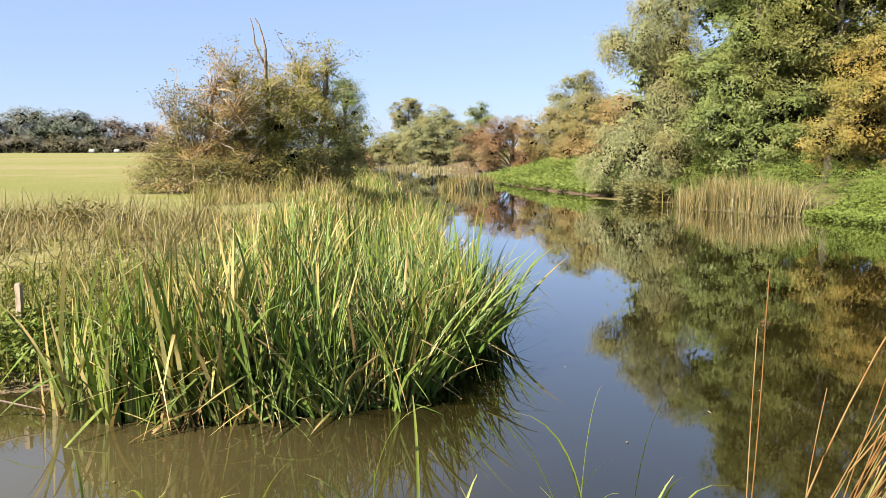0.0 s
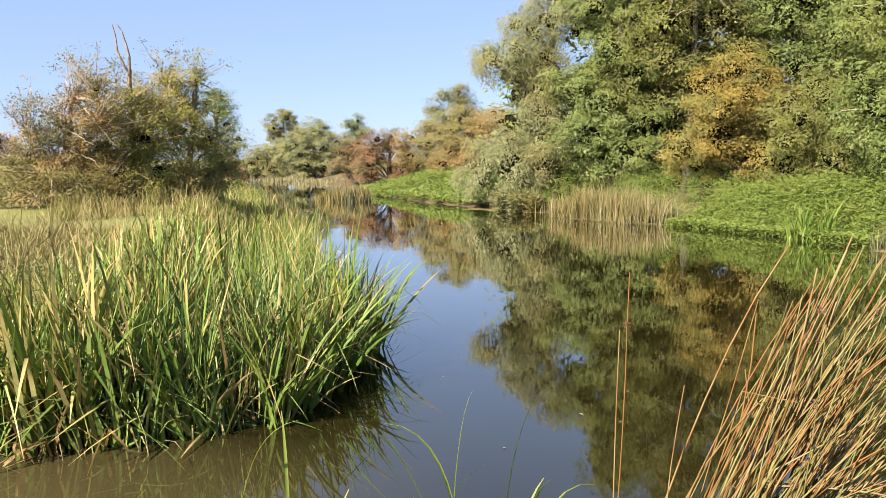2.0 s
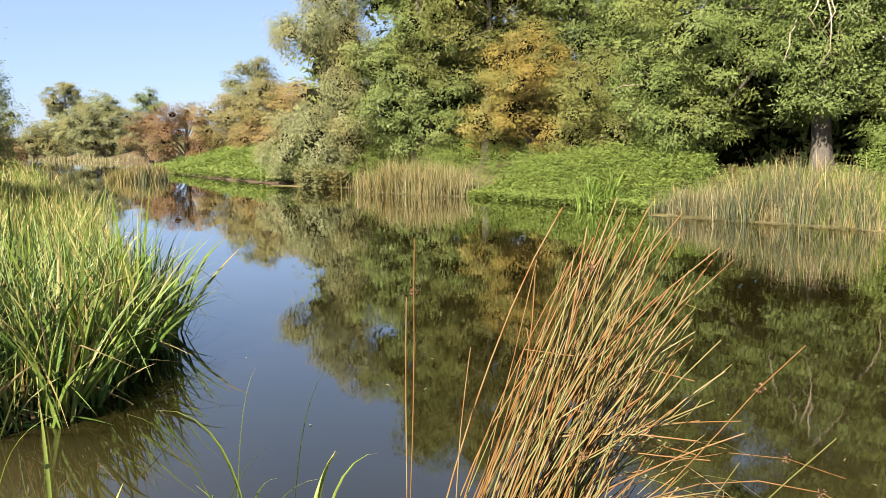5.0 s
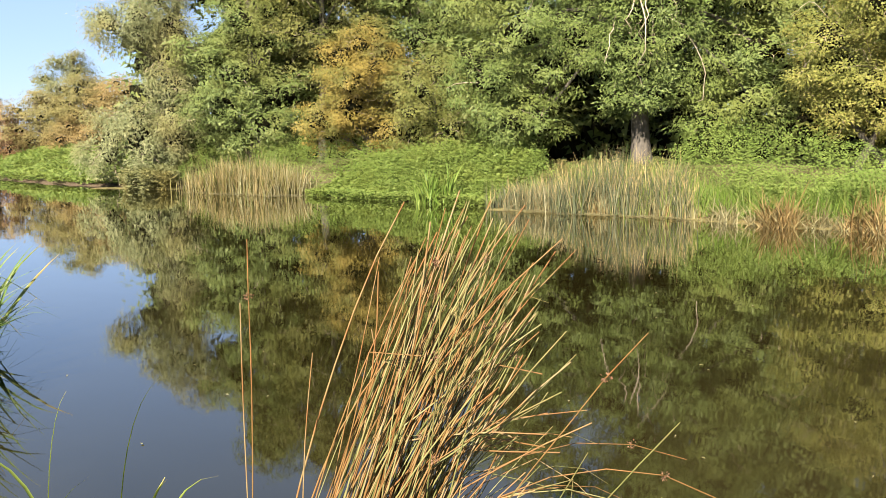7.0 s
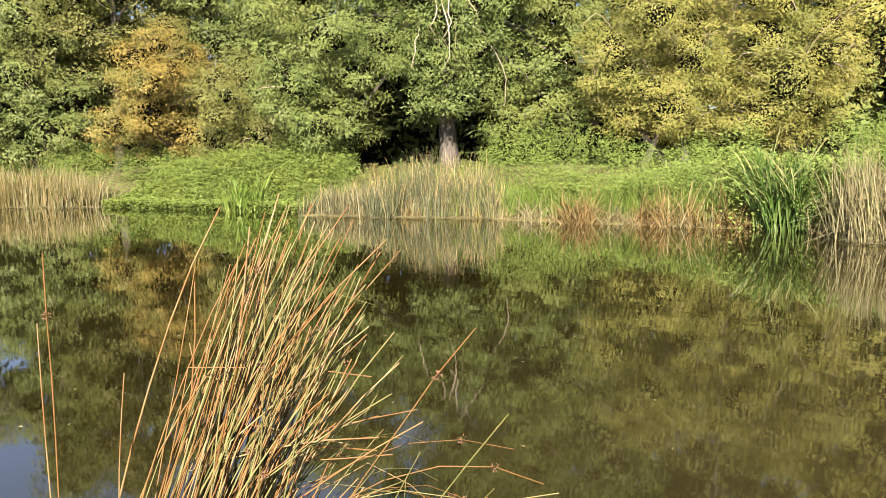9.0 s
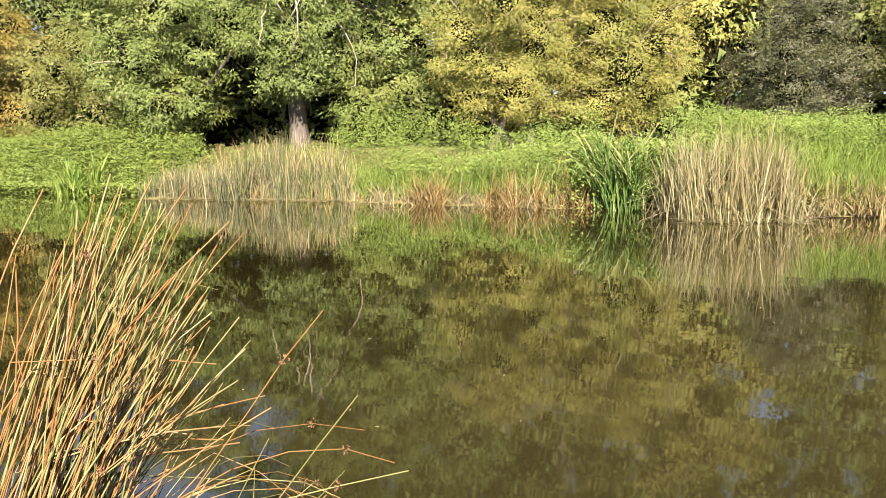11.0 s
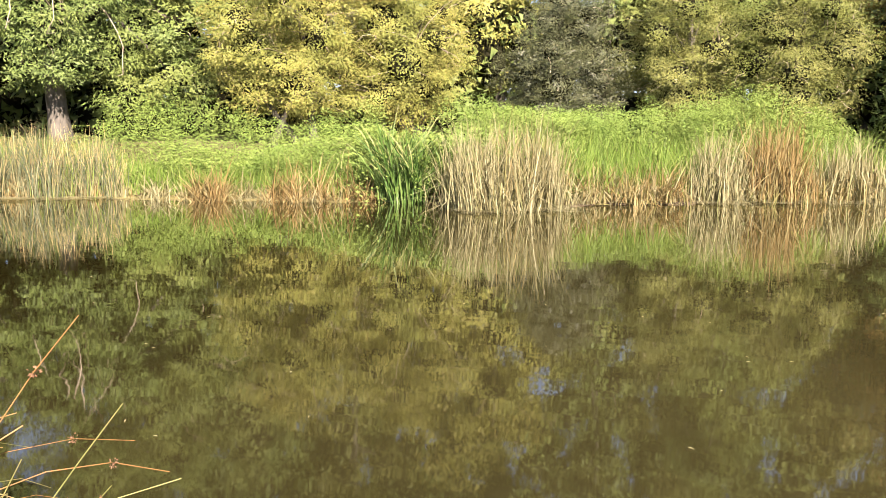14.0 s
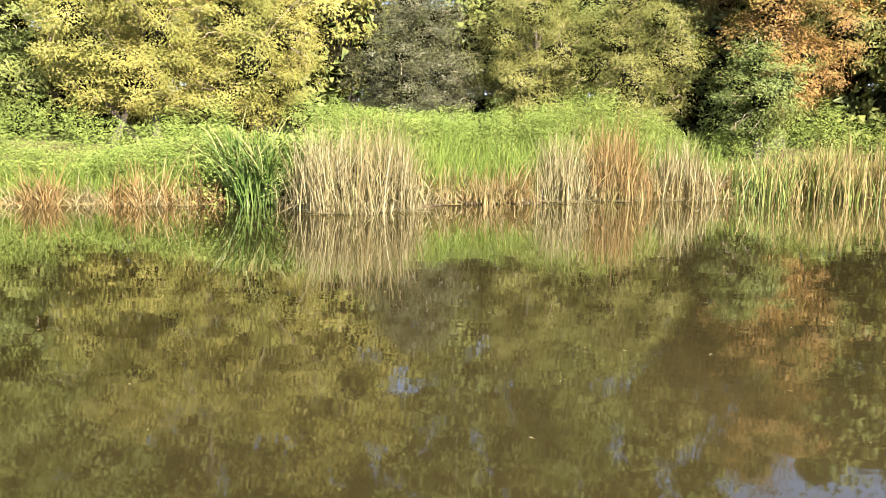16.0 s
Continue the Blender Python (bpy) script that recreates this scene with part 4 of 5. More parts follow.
# near-black bodies painted as shade inside the hedge
tagged(part("shade_core", shade_core_mesh("shade_core", hl, 0.6), hedge, "near-black lumps standing in for shade inside the foliage"), kind="stuff")


# ---- growth on the banks ----
def scatter(n, region, dmin=0.0, dmax=9.0):
    """Places inside a rectangle (x0, x1, y0, y1) at that distance from the water's edge."""
    x = rng.uniform(region[0], region[1], n)
    y = rng.uniform(region[2], region[3], n)
    d = shore_distance(x, y)
    k = (d > dmin) & (d < dmax)
    return x[k], y[k]


def shore_strip(points, n, off0, off1):
    """Places along a line of the bank, between two offsets to the right of its run (towards the land on the far bank)."""
    pts = np.array(points, float)
    seg = np.hypot(*np.diff(pts, axis=0).T)
    cum = np.concatenate([[0], np.cumsum(seg)])
    s = rng.uniform(0, cum[-1], n)
    i = np.clip(np.searchsorted(cum, s) - 1, 0, len(seg) - 1)
    t = (s - cum[i]) / seg[i]
    p = pts[i] + (pts[i + 1] - pts[i]) * t[:, None]
    dv = (pts[i + 1] - pts[i]) / seg[i][:, None]
    nrm = np.stack([dv[:, 1], -dv[:, 0]], 1)
    o = rng.uniform(off0, off1, n)
    p = p + nrm * o[:, None]
    return p[:, 0], p[:, 1]


def clump_line(a, b, n, depth):
    t = rng.random(n)
    u = rng.normal(0, depth, n)
    a, b = np.array(a, float), np.array(b, float)
    d = (b - a) / np.linalg.norm(b - a)
    t = t + rng.normal(0, 0.05, n)
    u = u + depth * 0.8 * np.sin(t * 9 + a[0]) * np.sin(t * 23 + a[1])
    p = a + (b - a) * t[:, None] + np.array([d[1], -d[0]])[None, :] * u[:, None]
    return p[:, 0], p[:, 1]


def tussock(x, y, per, r):
    """Several places round each of the given ones."""
    n = len(x)
    return np.repeat(x, per) + rng.normal(0, r, n * per), np.repeat(y, per) + rng.normal(0, r, n * per)


def reeds(name, label, x, y, h, width, mat, lean=0.14, curve=0.35, az=None, seg=4, category="reeds", top=None, jitter=0.25, broken=0.0):
    """Upright blades. h: their length; top: instead, the height above the water to which they reach."""
    n = len(x)
    zz = ground_height(x, y)
    base = np.stack([x, y, np.maximum(zz, -0.15) - 0.03], 1)
    a = rng.uniform(0, 2 * math.pi, n) if az is None else az + rng.normal(0, 0.9, n)
    ln = (np.maximum(0.2, top - base[:, 2]) if top is not None else h) * rng.uniform(1 - jitter * 1.6, 1 + jitter, n)
    kink = np.where(rng.random(n) < broken, rng.uniform(0.3, 0.8, n), 2.0) if broken else None
    me = blade_mesh(name, base, a, ln, np.abs(rng.normal(0, lean, n)), np.abs(rng.normal(0, curve, n)), width * rng.uniform(0.6, 1.3, n), mat, seg, kink)
    return tagged(new(name, me), label, category, kind="stuff")


def herbs(name, label, x, y, top, leaf, mat, layers=10, slim=0.5, rise=3.4, low=0.35, wav=0.25):
    """A thick growth of leafy herbs, low at the water and rising inland to top: each plant a stem of spreading leaf tufts."""
    n = len(x)
    zz = ground_height(x, y)
    d = np.clip(shore_distance(x, y) / rise, 0, 1)
    t = (low + (top - low) * d * d * (3 - 2 * d)) * (1 + wav * wave(x, y, 0.9, 21)) * rng.uniform(0.72, 1.12, n)
    t = np.maximum(t - zz, 0.15)
    i = np.repeat(np.arange(n), layers)
    m = len(i)
    u = 1 - rng.random(m) ** 1.8 * 0.9
    a = rng.uniform(0, 2 * math.pi, m)
    out = np.stack([np.sin(a), np.cos(a), np.zeros(m)], 1)
    p = np.stack([x[i], y[i], zz[i] + t[i] * u], 1) + out * (0.03 + 0.13 * rng.random(m))[:, None]
    axis = out + np.stack([np.zeros(m), np.zeros(m), rng.uniform(-0.3, 0.9, m)], 1)
    L = leaf * rng.uniform(0.6, 1.35, m)
    nrm = rng.normal(0, 0.32, (m, 3)) + [-0.3, -0.25, 0.75]
    me = leaf_mesh(name, p, axis, nrm, L, L * slim, mat, plain=True)
    return tagged(new(name, me), label, "plants", kind="stuff")


def tussocks(name, label, x, y, per, r, height, width, mat, lean, curve, seg=6, broken=0.1, top=None, spread_h=(0.46, 1.2), category="reeds"):
    """Reeds in tussocks, each of its own height and lean."""
    n = len(x)
    zz = np.maximum(ground_height(x, y), -0.12)
    hh = (np.maximum(0.3, top - zz) if top is not None else np.full(n, height)) * rng.uniform(*spread_h, n)
    ta, tl = rng.uniform(0, 2 * math.pi, n), np.abs(rng.normal(0, lean, n))
    i = np.repeat(np.arange(n), per)
    m = len(i)
    off = rng.normal(0, r, (m, 2))
    base = np.stack([x[i] + off[:, 0], y[i] + off[:, 1], zz[i] - 0.03], 1)
    az = np.where(rng.random(m) < 0.55, ta[i] + rng.normal(0, 0.5, m), rng.uniform(0, 2 * math.pi, m))
    ln = hh[i] * rng.uniform(0.55, 1.15, m)
    kink = np.where(rng.random(m) < broken, rng.uniform(0.35, 0.85, m), 2.0)
    me = blade_mesh(name, base, az, ln, tl[i] * rng.uniform(0.4, 1.3, m), curve * rng.exponential(0.8, m), width * rng.uniform(0.55, 1.35, m), mat, seg, kink)
    return tagged(new(name, me), label, category, kind="stuff")


FAR = [tuple(p) for p in SHORE[2:17]]
x, y = shore_strip(FAR, 4300, 0.3, 4.4)
# hollow beside the ash: darker leaf colour put in for its shade
k = (np.arctan2(x, y) > radians(40.6)) & (np.arctan2(x, y) < radians(49.4)) & (shore_distance(x, y) > 1.7)
herbs("undergrowth", "low undergrowth by the ash, leaves coloured darker for shade", x[k], y[k], 1.0, 0.068, M_SCRUB, 40, 0.6)
x, y = x[~k], y[~k]
herbs("nettle_bank", "bright green nettles and rank herbs on the bank", x, y, 1.75, 0.047, M_NETTLE, 54, 0.62, 2.7, wav=0.34)
x, y = shore_strip([(19.2, -4.659), (17.22, -0.4112), (15.64, 2.181), (15.37, 5.212)], 2600, 2.4, 5.0)
herbs("nettle_bank", "tall pale-green nettle stand above the reeds", x, y, 1.8, 0.045, M_NETTLE, 54, 0.55, 3.0, wav=0.4)
x, y = clump_line((16.03, 7.001), (15.9, 3.66), 620, 0.4)
herbs("nettle_bank", "green nettles behind the reedmace", x, y, 1.2, 0.068, M_NETTLE, 46, 0.6, 0.6, 1.0)
x, y = shore_strip([(15.2, 6.2), (14.75, 7.9), (14.09, 11.17), (13.6, 12.6)], 6400, 0.1, 1.7)
reeds("bank_grass", "long fresh green grass on the far bank", x, y, 0.58, 0.016, M_REED_FRESH, 0.25, 0.8, category="grass", jitter=0.35)
x, y = shore_strip([(15.2, 6.2), (14.75, 7.9), (14.09, 11.17)], 620, 0.45, 1.9)
herbs("nettle_bank", "green nettles crowding down to the waterside grass", x, y, 1.1, 0.046, M_NETTLE, 50, 0.6, 1.2, 0.75, 0.3)
x, y = shore_strip([(19.2, -4.659), (17.22, -0.4112), (15.64, 2.181), (15.37, 5.212)], 5500, 0.3, 2.6)
reeds("bank_grass", "long yellow-green grass on the far bank", x, y, 1.0, 0.015, M_REED_FRESH, 0.25, 0.8, category="grass", jitter=0.35)
x, y = shore_strip([(6.855, 32.23), (4.504, 38.51), (3.133, 44), (2.545, 52)], 2600, -0.15, 6)
herbs("green_bank", "low green herbs on the bank beyond the willow", x, y, 1.25, 0.12, M_BRAMBLE, 28, rise=4.0)
x, y = shore_strip([(12.67, 16.58), (11.77, 19.44), (10.69, 23.1)], 2200, -0.35, 2.6)
herbs("bramble_bank", "mounded brambles spilling down to the water", x, y, 1.35, 0.064, M_BRAMBLE, 50, 0.62, 2.0, 0.2, 0.3)
x, y = clump_line((6.855, 30.63), (8.228, 29.95), 420, 0.35)
herbs("willow_scrub", "low olive willow scrub at the foot of the willow", x, y, 0.75, 0.16, M_WILLOW, 22, 0.25, 0.5, 0.7)

# stands of reeds in tussocks: from, to, tussocks, blades in each, depth, top, blade width
for a, b, n, per, dep, top, wdt, mat, nm, lab in (
        ((10.3, 23.5), (8.4, 27.5), 330, 8, 0.35, 1.12, 0.022, M_REED_MIX, "reed_bed", "half-dry reeds standing in a low stand at the water"),
        ((10.3, 23.5), (8.4, 27.5), 260, 7, 0.32, 1.16, 0.018, M_REED_DRY, "reed_bed", "straw-coloured reed stems in a low stand at the water"),
        ((14.35, 11.7), (13.15, 14.5), 250, 9, 0.36, 1.3, 0.014, M_REED_BLUE, "rush_bed", "blue-green rushes with straw-coloured bases"),
        ((13.2, 14.2), (12.4, 16.1), 150, 8, 0.26, 0.85, 0.014, M_REED_BLUE, "rush_bed", "short blue-green rushes thinning towards the brambles"),
        ((14.6, 11.8), (13.4, 14.7), 150, 8, 0.45, 1.34, 0.013, M_REED_MIXGREEN, "rush_bed", "yellow-green sedge among the rushes"),
        ((14.15, 11.5), (12.5, 15.6), 190, 8, 0.16, 0.75, 0.014, M_REED_DRY, "dead_sedge", "straw-coloured dead rush bases at the waterline"),
        ((14.05, 11.4), (12.4, 15.6), 60, 8, 0.12, 0.5, 0.016, M_REED_RUST, "dead_sedge", "rusty dead rush bases at the waterline"),
        ((14.55, 4.5), (15.0, 3.7), 110, 9, 0.30, 1.6, 0.017, M_REED_DRY, "reed_stand", "tall straw-coloured reeds standing in the water"),
        ((14.9, 3.9), (15.65, 2.6), 140, 9, 0.34, 1.55, 0.017, M_REED_DRY, "reed_stand", "tall pale dry reeds jutting into the water"),
        ((14.75, 4.4), (15.8, 2.6), 46, 7, 0.34, 1.7, 0.015, M_REED_MIX, "reed_stand", "half-green reeds among tall dry ones"),
        ((16.2, 2.5), (17.1, 0.6), 90, 9, 0.3, 0.55, 0.018, M_REED_MIX, "reed_stand", "low half-dry reeds along the bank"),
        ((17.3, 0.2), (17.8, -0.6), 80, 8, 0.3, 1.4, 0.018, M_REED_DRY, "reed_stand", "straw-coloured reed clump on the bank"),
        ((17.95, -0.9), (18.4, -1.9), 130, 9, 0.28, 1.55, 0.018, M_REED_RUST, "reed_stand", "rust-brown dead reed clump on the bank"),
        ((18.4, -2.2), (18.9, -3.6), 90, 8, 0.32, 1.25, 0.018, M_REED_DRY, "reed_stand", "thin straw-coloured reeds on the bank"),
        ((17.5, -0.4), (18.8, -3.6), 80, 8, 0.4, 0.5, 0.018, M_REED_MIX, "reed_stand", "low half-dry reeds before the clumps"),
        ((18.95, -3.7), (20.2, -7.2), 170, 9, 0.45, 1.1, 0.022, M_REED_GREEN, "sedge_bed", "green sedges overhanging the water"),
        ((19.2, -4.5), (20.6, -9.6), 190, 9, 0.45, 1.25, 0.022, M_REED_MIX, "sedge_bed", "green and straw sedges overhanging the water"),
        ((0.1, 39.1), (2.25, 38.9), 190, 9, 0.35, 0.9, 0.032, M_REED_MIX, "rush_bed", "brown bulrushes standing in mid-river"),
        ((0.8, 38.7), (2.3, 38.6), 90, 9, 0.25, 0.75, 0.032, M_REED_BLUE, "rush_bed", "blue-green bulrushes at the foot of the brown ones"),
        ((-4.9, 82), (0.5, 66), 260, 8, 0.8, 0.5, 0.05, M_REED_DRY, "reed_bed", "straw reeds along the bend of the river")):
    x, y = clump_line(a, b, n, dep)
    mx0, my0 = (a[0] + b[0]) / 2, (a[1] + b[1]) / 2
    half = math.hypot(b[0] - a[0], b[1] - a[1]) / 2
    k = np.clip(np.hypot(x - mx0, y - my0) / half, 0, 1.3)
    tops = top * (1.02 - 0.25 * k ** 2 + 0.16 * wave(x, y, 2.6, 44))
    straw = mat in (M_REED_DRY, M_REED_RUST)
    tussocks(nm, lab, x, y, per, 0.06 + wdt, 0, wdt, mat, 0.16, 0.45, 5, 0.3 if straw else 0.16, tops, (0.85, 1.3) if nm == "reed_stand" else (0.7, 1.12))
    if straw and a[0] > 10:
        x, y = clump_line(a, b, n // 2, dep * 1.1)
        reeds("fallen_reeds", "broken straw reeds fallen across the stand", x, y, 0.9, wdt * 0.8, M_REED_DRY, 1.0, 0.5, seg=4, jitter=0.45)
        # a mat of straw that lies on the water before the stand
        x, y = clump_line(a, b, int(n * 2.2), dep * 0.7)
        m = len(x)
        flat = np.stack([x * 0.97, y * 0.97, rng.uniform(0.012, 0.05, m)], 1)
        mat_me = blade_mesh("straw_mat", flat, rng.normal(math.atan2(b[0] - a[0], b[1] - a[1]), 0.6, m), rng.uniform(0.25, 0.7, m), np.full(m, 1.53), np.zeros(m), np.full(m, wdt * 0.9), M_REED_DRY, 3)
        tagged(new("straw_mat", mat_me), "pale broken straw floating at the foot of the reeds", "straw", kind="stuff")
# mounds of dead sedge that droop at the waterline
for line, n, hgt, mat in (([(17.1, 0.5), (16.2, 2.5)], 40, 0.62, M_REED_RUST), ([(17.2, 0.2), (16.0, 2.7)], 30, 0.55, M_REED_DRY), ([(15.15, 6.4), (14.6, 8.4)], 28, 0.66, M_REED_RUST), ([(14.4, 9.1), (14.05, 9.9)], 18, 0.66, M_REED_RUST),
                          ([(15.0, 6.6), (14.1, 10.2)], 20, 0.42, M_REED_DRY), ([(14.1, 10.0), (13.8, 11.2)], 10, 0.5, M_REED_DRY), ([(20.0, -6.2), (17.6, -0.4)], 50, 0.6, M_REED_DRY), ([(19.2, -4.4), (18.0, -1.2)], 24, 0.6, M_REED_RUST),
                          ([(21.5, -11.6), (19.6, -5.6)], 30, 0.7, M_REED_MIX), ([(15.1, 5.0), (15.5, 2.8)], 24, 0.5, M_REED_DRY)):
    x, y = shore_strip(line, n, -0.3, 0.3)
    x, y = tussock(x, y, 26, 0.09)
    reeds("dead_sedge", "rusty dead sedge tussocks drooping at the waterline" if mat is M_REED_RUST else "straw-coloured dead sedge drooping at the waterline", x, y, hgt * 1.12, 0.021, mat, 0.7, 2.0, seg=5, jitter=0.4)
x, y = clump_line((11.85, 18.9), (12.1, 17.9), 36, 0.2)
tussocks("reedmace_clump", "small green reedmace clump under brambles", x, y, 7, 0.06, 0.95, 0.045, M_REED_FRESH, 0.25, 1.2)


def scum_band(points, width, seed):
    """A thin raft of duckweed and floating straw along the water's edge."""
    pts = np.array(points, float)
    r = np.random.default_rng(seed)
    s = np.linspace(0, len(pts) - 1.001, 160)
    i = s.astype(int)
    p = pts[i] + (pts[i + 1] - pts[i]) * (s - i)[:, None]
    t = unit(np.gradient(p, axis=0))
    nn = np.stack([-t[:, 1], t[:, 0]], 1)
    w = width * (0.45 + 0.55 * np.abs(np.sin(s * 2.3 + seed) * np.sin(s * 5.1)) + r.uniform(0, 0.25, len(s)))
    o = p + nn * w[:, None]
    inn = p - nn * 0.5
    z = np.full((len(s), 1), 0.012)
    v = np.concatenate([np.concatenate([inn, z], 1), np.concatenate([p, z + 0.006], 1), np.concatenate([o, z - 0.02], 1)])
    n = len(s)
    k = np.arange(n - 1)
    f = np.concatenate([np.stack([k, k + 1, k + 1 + n, k + n], 1), np.stack([k + n, k + 1 + n, k + 1 + 2 * n, k + 2 * n], 1)])
    return tagged(new("floating_scum", make_mesh("floating_scum", v, f, M_SCUM)), "yellowish scum of duckweed and straw along the waterline", "scum", kind="stuff")


scum_band([(15.1, 6.4), (14.65, 8.0), (14.05, 10.2), (13.75, 11.6), (12.75, 13.9), (11.95, 15.9)], 0.32, 1)
scum_band([(19.9, -8.2), (19.2, -4.9), (18.2, -2.4), (17.3, -0.3), (16.1, 2.2)], 0.22, 2)
scum_band([(8.42, 29.05), (7.05, 30.63), (5.9, 32.0)], 0.4, 3)

# ---- near bank: reed bed and grasses ----
def sedge_area(n, front):
    """Places in the sedge bed: a tongue of shallow water at the corner of the bank."""
    x = rng.uniform(-3.0, 0.35, n)
    y = rng.uniform(5.6, 9.8, n)
    edge = np.interp(x, [-3.0, -2.5, -1.4, -0.6, -0.1, 0.2, 0.5], [5.75, 5.5, 5.6, 5.75, 6.75, 7.35, 8.2])
    back = np.interp(x, [-3.0, -2.4, -1.6, 0.4], [6.3, 6.9, 9.8, 9.8])
    k = (y > edge + front) & (y < back)
    return x[k], y[k]


x, y = sedge_area(640, 0.14)
k = x < -1.15 + rng.normal(0, 0.25, len(x))
tussocks("sedge_bed", "tall upright green sedge and reedmace leaves in shallow water", x[k], y[k], 13, 0.05, 0, 0.036, M_REED_GREEN, 0.24, 0.5, broken=0.2, top=1.36 * np.interp(x[k], [-3.0, -2.5, -1.9], [0.6, 0.84, 1.0]), spread_h=(0.62, 1.12))
tussocks("sweet_grass_bed", "dense mass of arching fine green water grass", x[~k], y[~k], 24, 0.07, 0, 0.017, M_SWEET, 0.34, 1.1, top=1.14)
x, y = sedge_area(140, 0.0)
tussocks("sedge_bed", "bright yellow-green young sedge leaves in the bed", x, y, 9, 0.04, 0, 0.034, M_REED_BRIGHT, 0.2, 0.3, top=1.2)
x, y = sedge_area(170, 0.05)
tussocks("dead_sedge", "brown withered sedge leaves among the green", x, y, 9, 0.05, 0, 0.024, M_REED_RUST, 0.25, 0.8, broken=0.5, top=1.0 * np.interp(x, [-3.0, -2.5, -1.9], [0.6, 0.75, 1.0]))
x, y = scatter(1450, (-4.2, 0.5, 9.4, 27), -0.55, 2.2)
tussocks("reed_bed", "yellowing green reeds running along the near bank", x, y, 9, 0.08, 1.0, 0.022, M_REED_MIXGREEN, 0.25, 0.7, 5, 0.12, top=0.86)
x, y = scatter(100, (-4.2, 0.5, 9.4, 27), -0.4, 2.0)
tussocks("dead_sedge", "straw-coloured dead reeds along the near bank", x, y, 7, 0.08, 1.0, 0.018, M_REED_DRY, 0.25, 0.5, 5, 0.3, top=0.85)
x, y = scatter(4200, (-7, 0.5, 27, 62), -0.5, 3)
reeds("reed_bed", "green reeds further along the near bank", x, y, 1.0, 0.04, M_REED_MIXGREEN, 0.2, 0.6, seg=4, top=0.75)
x, y = scatter(9000, (-9.5, -2.2, 6, 12.5), 0.9, 7)
reeds("dry_grass", "rank dry grass on the bank top", x, y, 0.2, 0.012, M_GRASS_DRY, 0.4, 0.9, seg=3, category="grass", jitter=0.4)
x, y = scatter(620, (-9, -2.8, 7.6, 12.5), 0.9, 7)
x, y = tussock(x, y, 14, 0.10)
reeds("dry_grass", "tangled brown tussock grass on the bank", x, y, 0.42, 0.010, M_GRASS_BROWN, 1.0, 1.4, seg=4, category="grass", jitter=0.4)
x, y = scatter(90, (-5.2, -1.6, 14.5, 20.0), 0.9, 7)
x, y = tussock(x, y, 22, 0.16)
reeds("dry_grass", "tall straw grass round the hawthorns", x, y, 0.42, 0.012, M_GRASS_DRY, 0.3, 0.8, seg=4, category="grass", jitter=0.45)
x, y = scatter(9000, (-9, -2.8, 5, 8.2), 0.0, 1.5)
reeds("green_grass", "green grass hanging over the bank edge", x, y, 0.33, 0.013, M_GRASS, 0.4, 1.0, seg=4, category="grass")
for cx, cy, rr, top, n in ((-4.8, 10.6, 0.5, 1.12, 90), (-5.9, 11.2, 0.45, 1.12, 80)):
    x, y = cx + rng.normal(0, rr * 0.6, n), cy + rng.normal(0, rr * 0.6, n)
    herbs("bramble_patch", "low brownish-green bramble patch in the bank grass", x, y, top, 0.06, M_SCRUB, 34, 0.6, 0.5, top - 0.3)
x, y = scatter(900, (-7, -3.0, 5.5, 8), 0.0, 0.9)
herbs("bank_herbs", "low green creeping herbs at the bank's edge", x, y, 0.5, 0.07, M_BRAMBLE, 14, 0.7, 0.8, 0.3)
x, y = scatter(700, (-3.0, 1.6, 0.8, 2.2), 0.0, 0.7)
reeds("bank_grass", "fresh green grass at the edge of the near bank", x, y, 0.4, 0.010, M_REED_FRESH, 0.25, 0.9, seg=6, category="grass", jitter=0.35)


def one_blade(length, lean, curve, width, mat, seg=9, face=0.0, kink=None):
    """A single strap-shaped leaf with a shallow keel, leaning towards +y."""
    s = np.linspace(0, 1, seg + 1)
    th = lean + curve * s ** 2
    if kink:
        th = th + np.where(s > kink, 1.6, 0.0)
    hor = np.concatenate([[0], np.cumsum(np.sin(th[:-1]))]) * length / seg
    ver = np.concatenate([[0], np.cumsum(np.cos(th[:-1]))]) * length / seg
    w = width * 0.5 * np.minimum(1, 0.55 + s * 2) * (1 - s ** 3) + 0.0008
    cx, cy = math.cos(face), math.sin(face)
    left = np.stack([-w * cx, hor - w * cy, ver], 1)
    right = np.stack([w * cx, hor + w * cy, ver], 1)
    mid = np.stack([w * 0.35 * cy, hor - w * 0.35 * cx, ver], 1)
    v = np.stack([left, mid, right], 1).reshape(-1, 3)
    f = [[3 * k + c, 3 * k + c + 1, 3 * k + c + 4, 3 * k + c + 3] for k in range(seg) for c in (0, 1)]
    return make_mesh("leaf", v, np.array(f), mat, np.repeat(s, 3), True)


SEDGE_LEAVES = [one_blade(1.15 + 0.05 * (k % 5), 0.04 + 0.05 * (k % 4), 0.1 + 0.13 * (k % 6), 0.026 + 0.003 * (k % 4), M_SEDGE_LEAF, 9, 0.5 * (k % 7), 0.62 if k % 9 == 4 else None) for k in range(18)]


MACE_LEAVES = [one_blade(1.75 + 0.09 * (k % 4), 0.02 + 0.03 * (k % 5), 0.3 + 0.42 * (k % 6), 0.026 + 0.003 * (k % 4), M_MACE, 10, 0.7 * (k % 5), 0.55 + 0.03 * k if k % 5 == 3 else None) for k in range(16)]


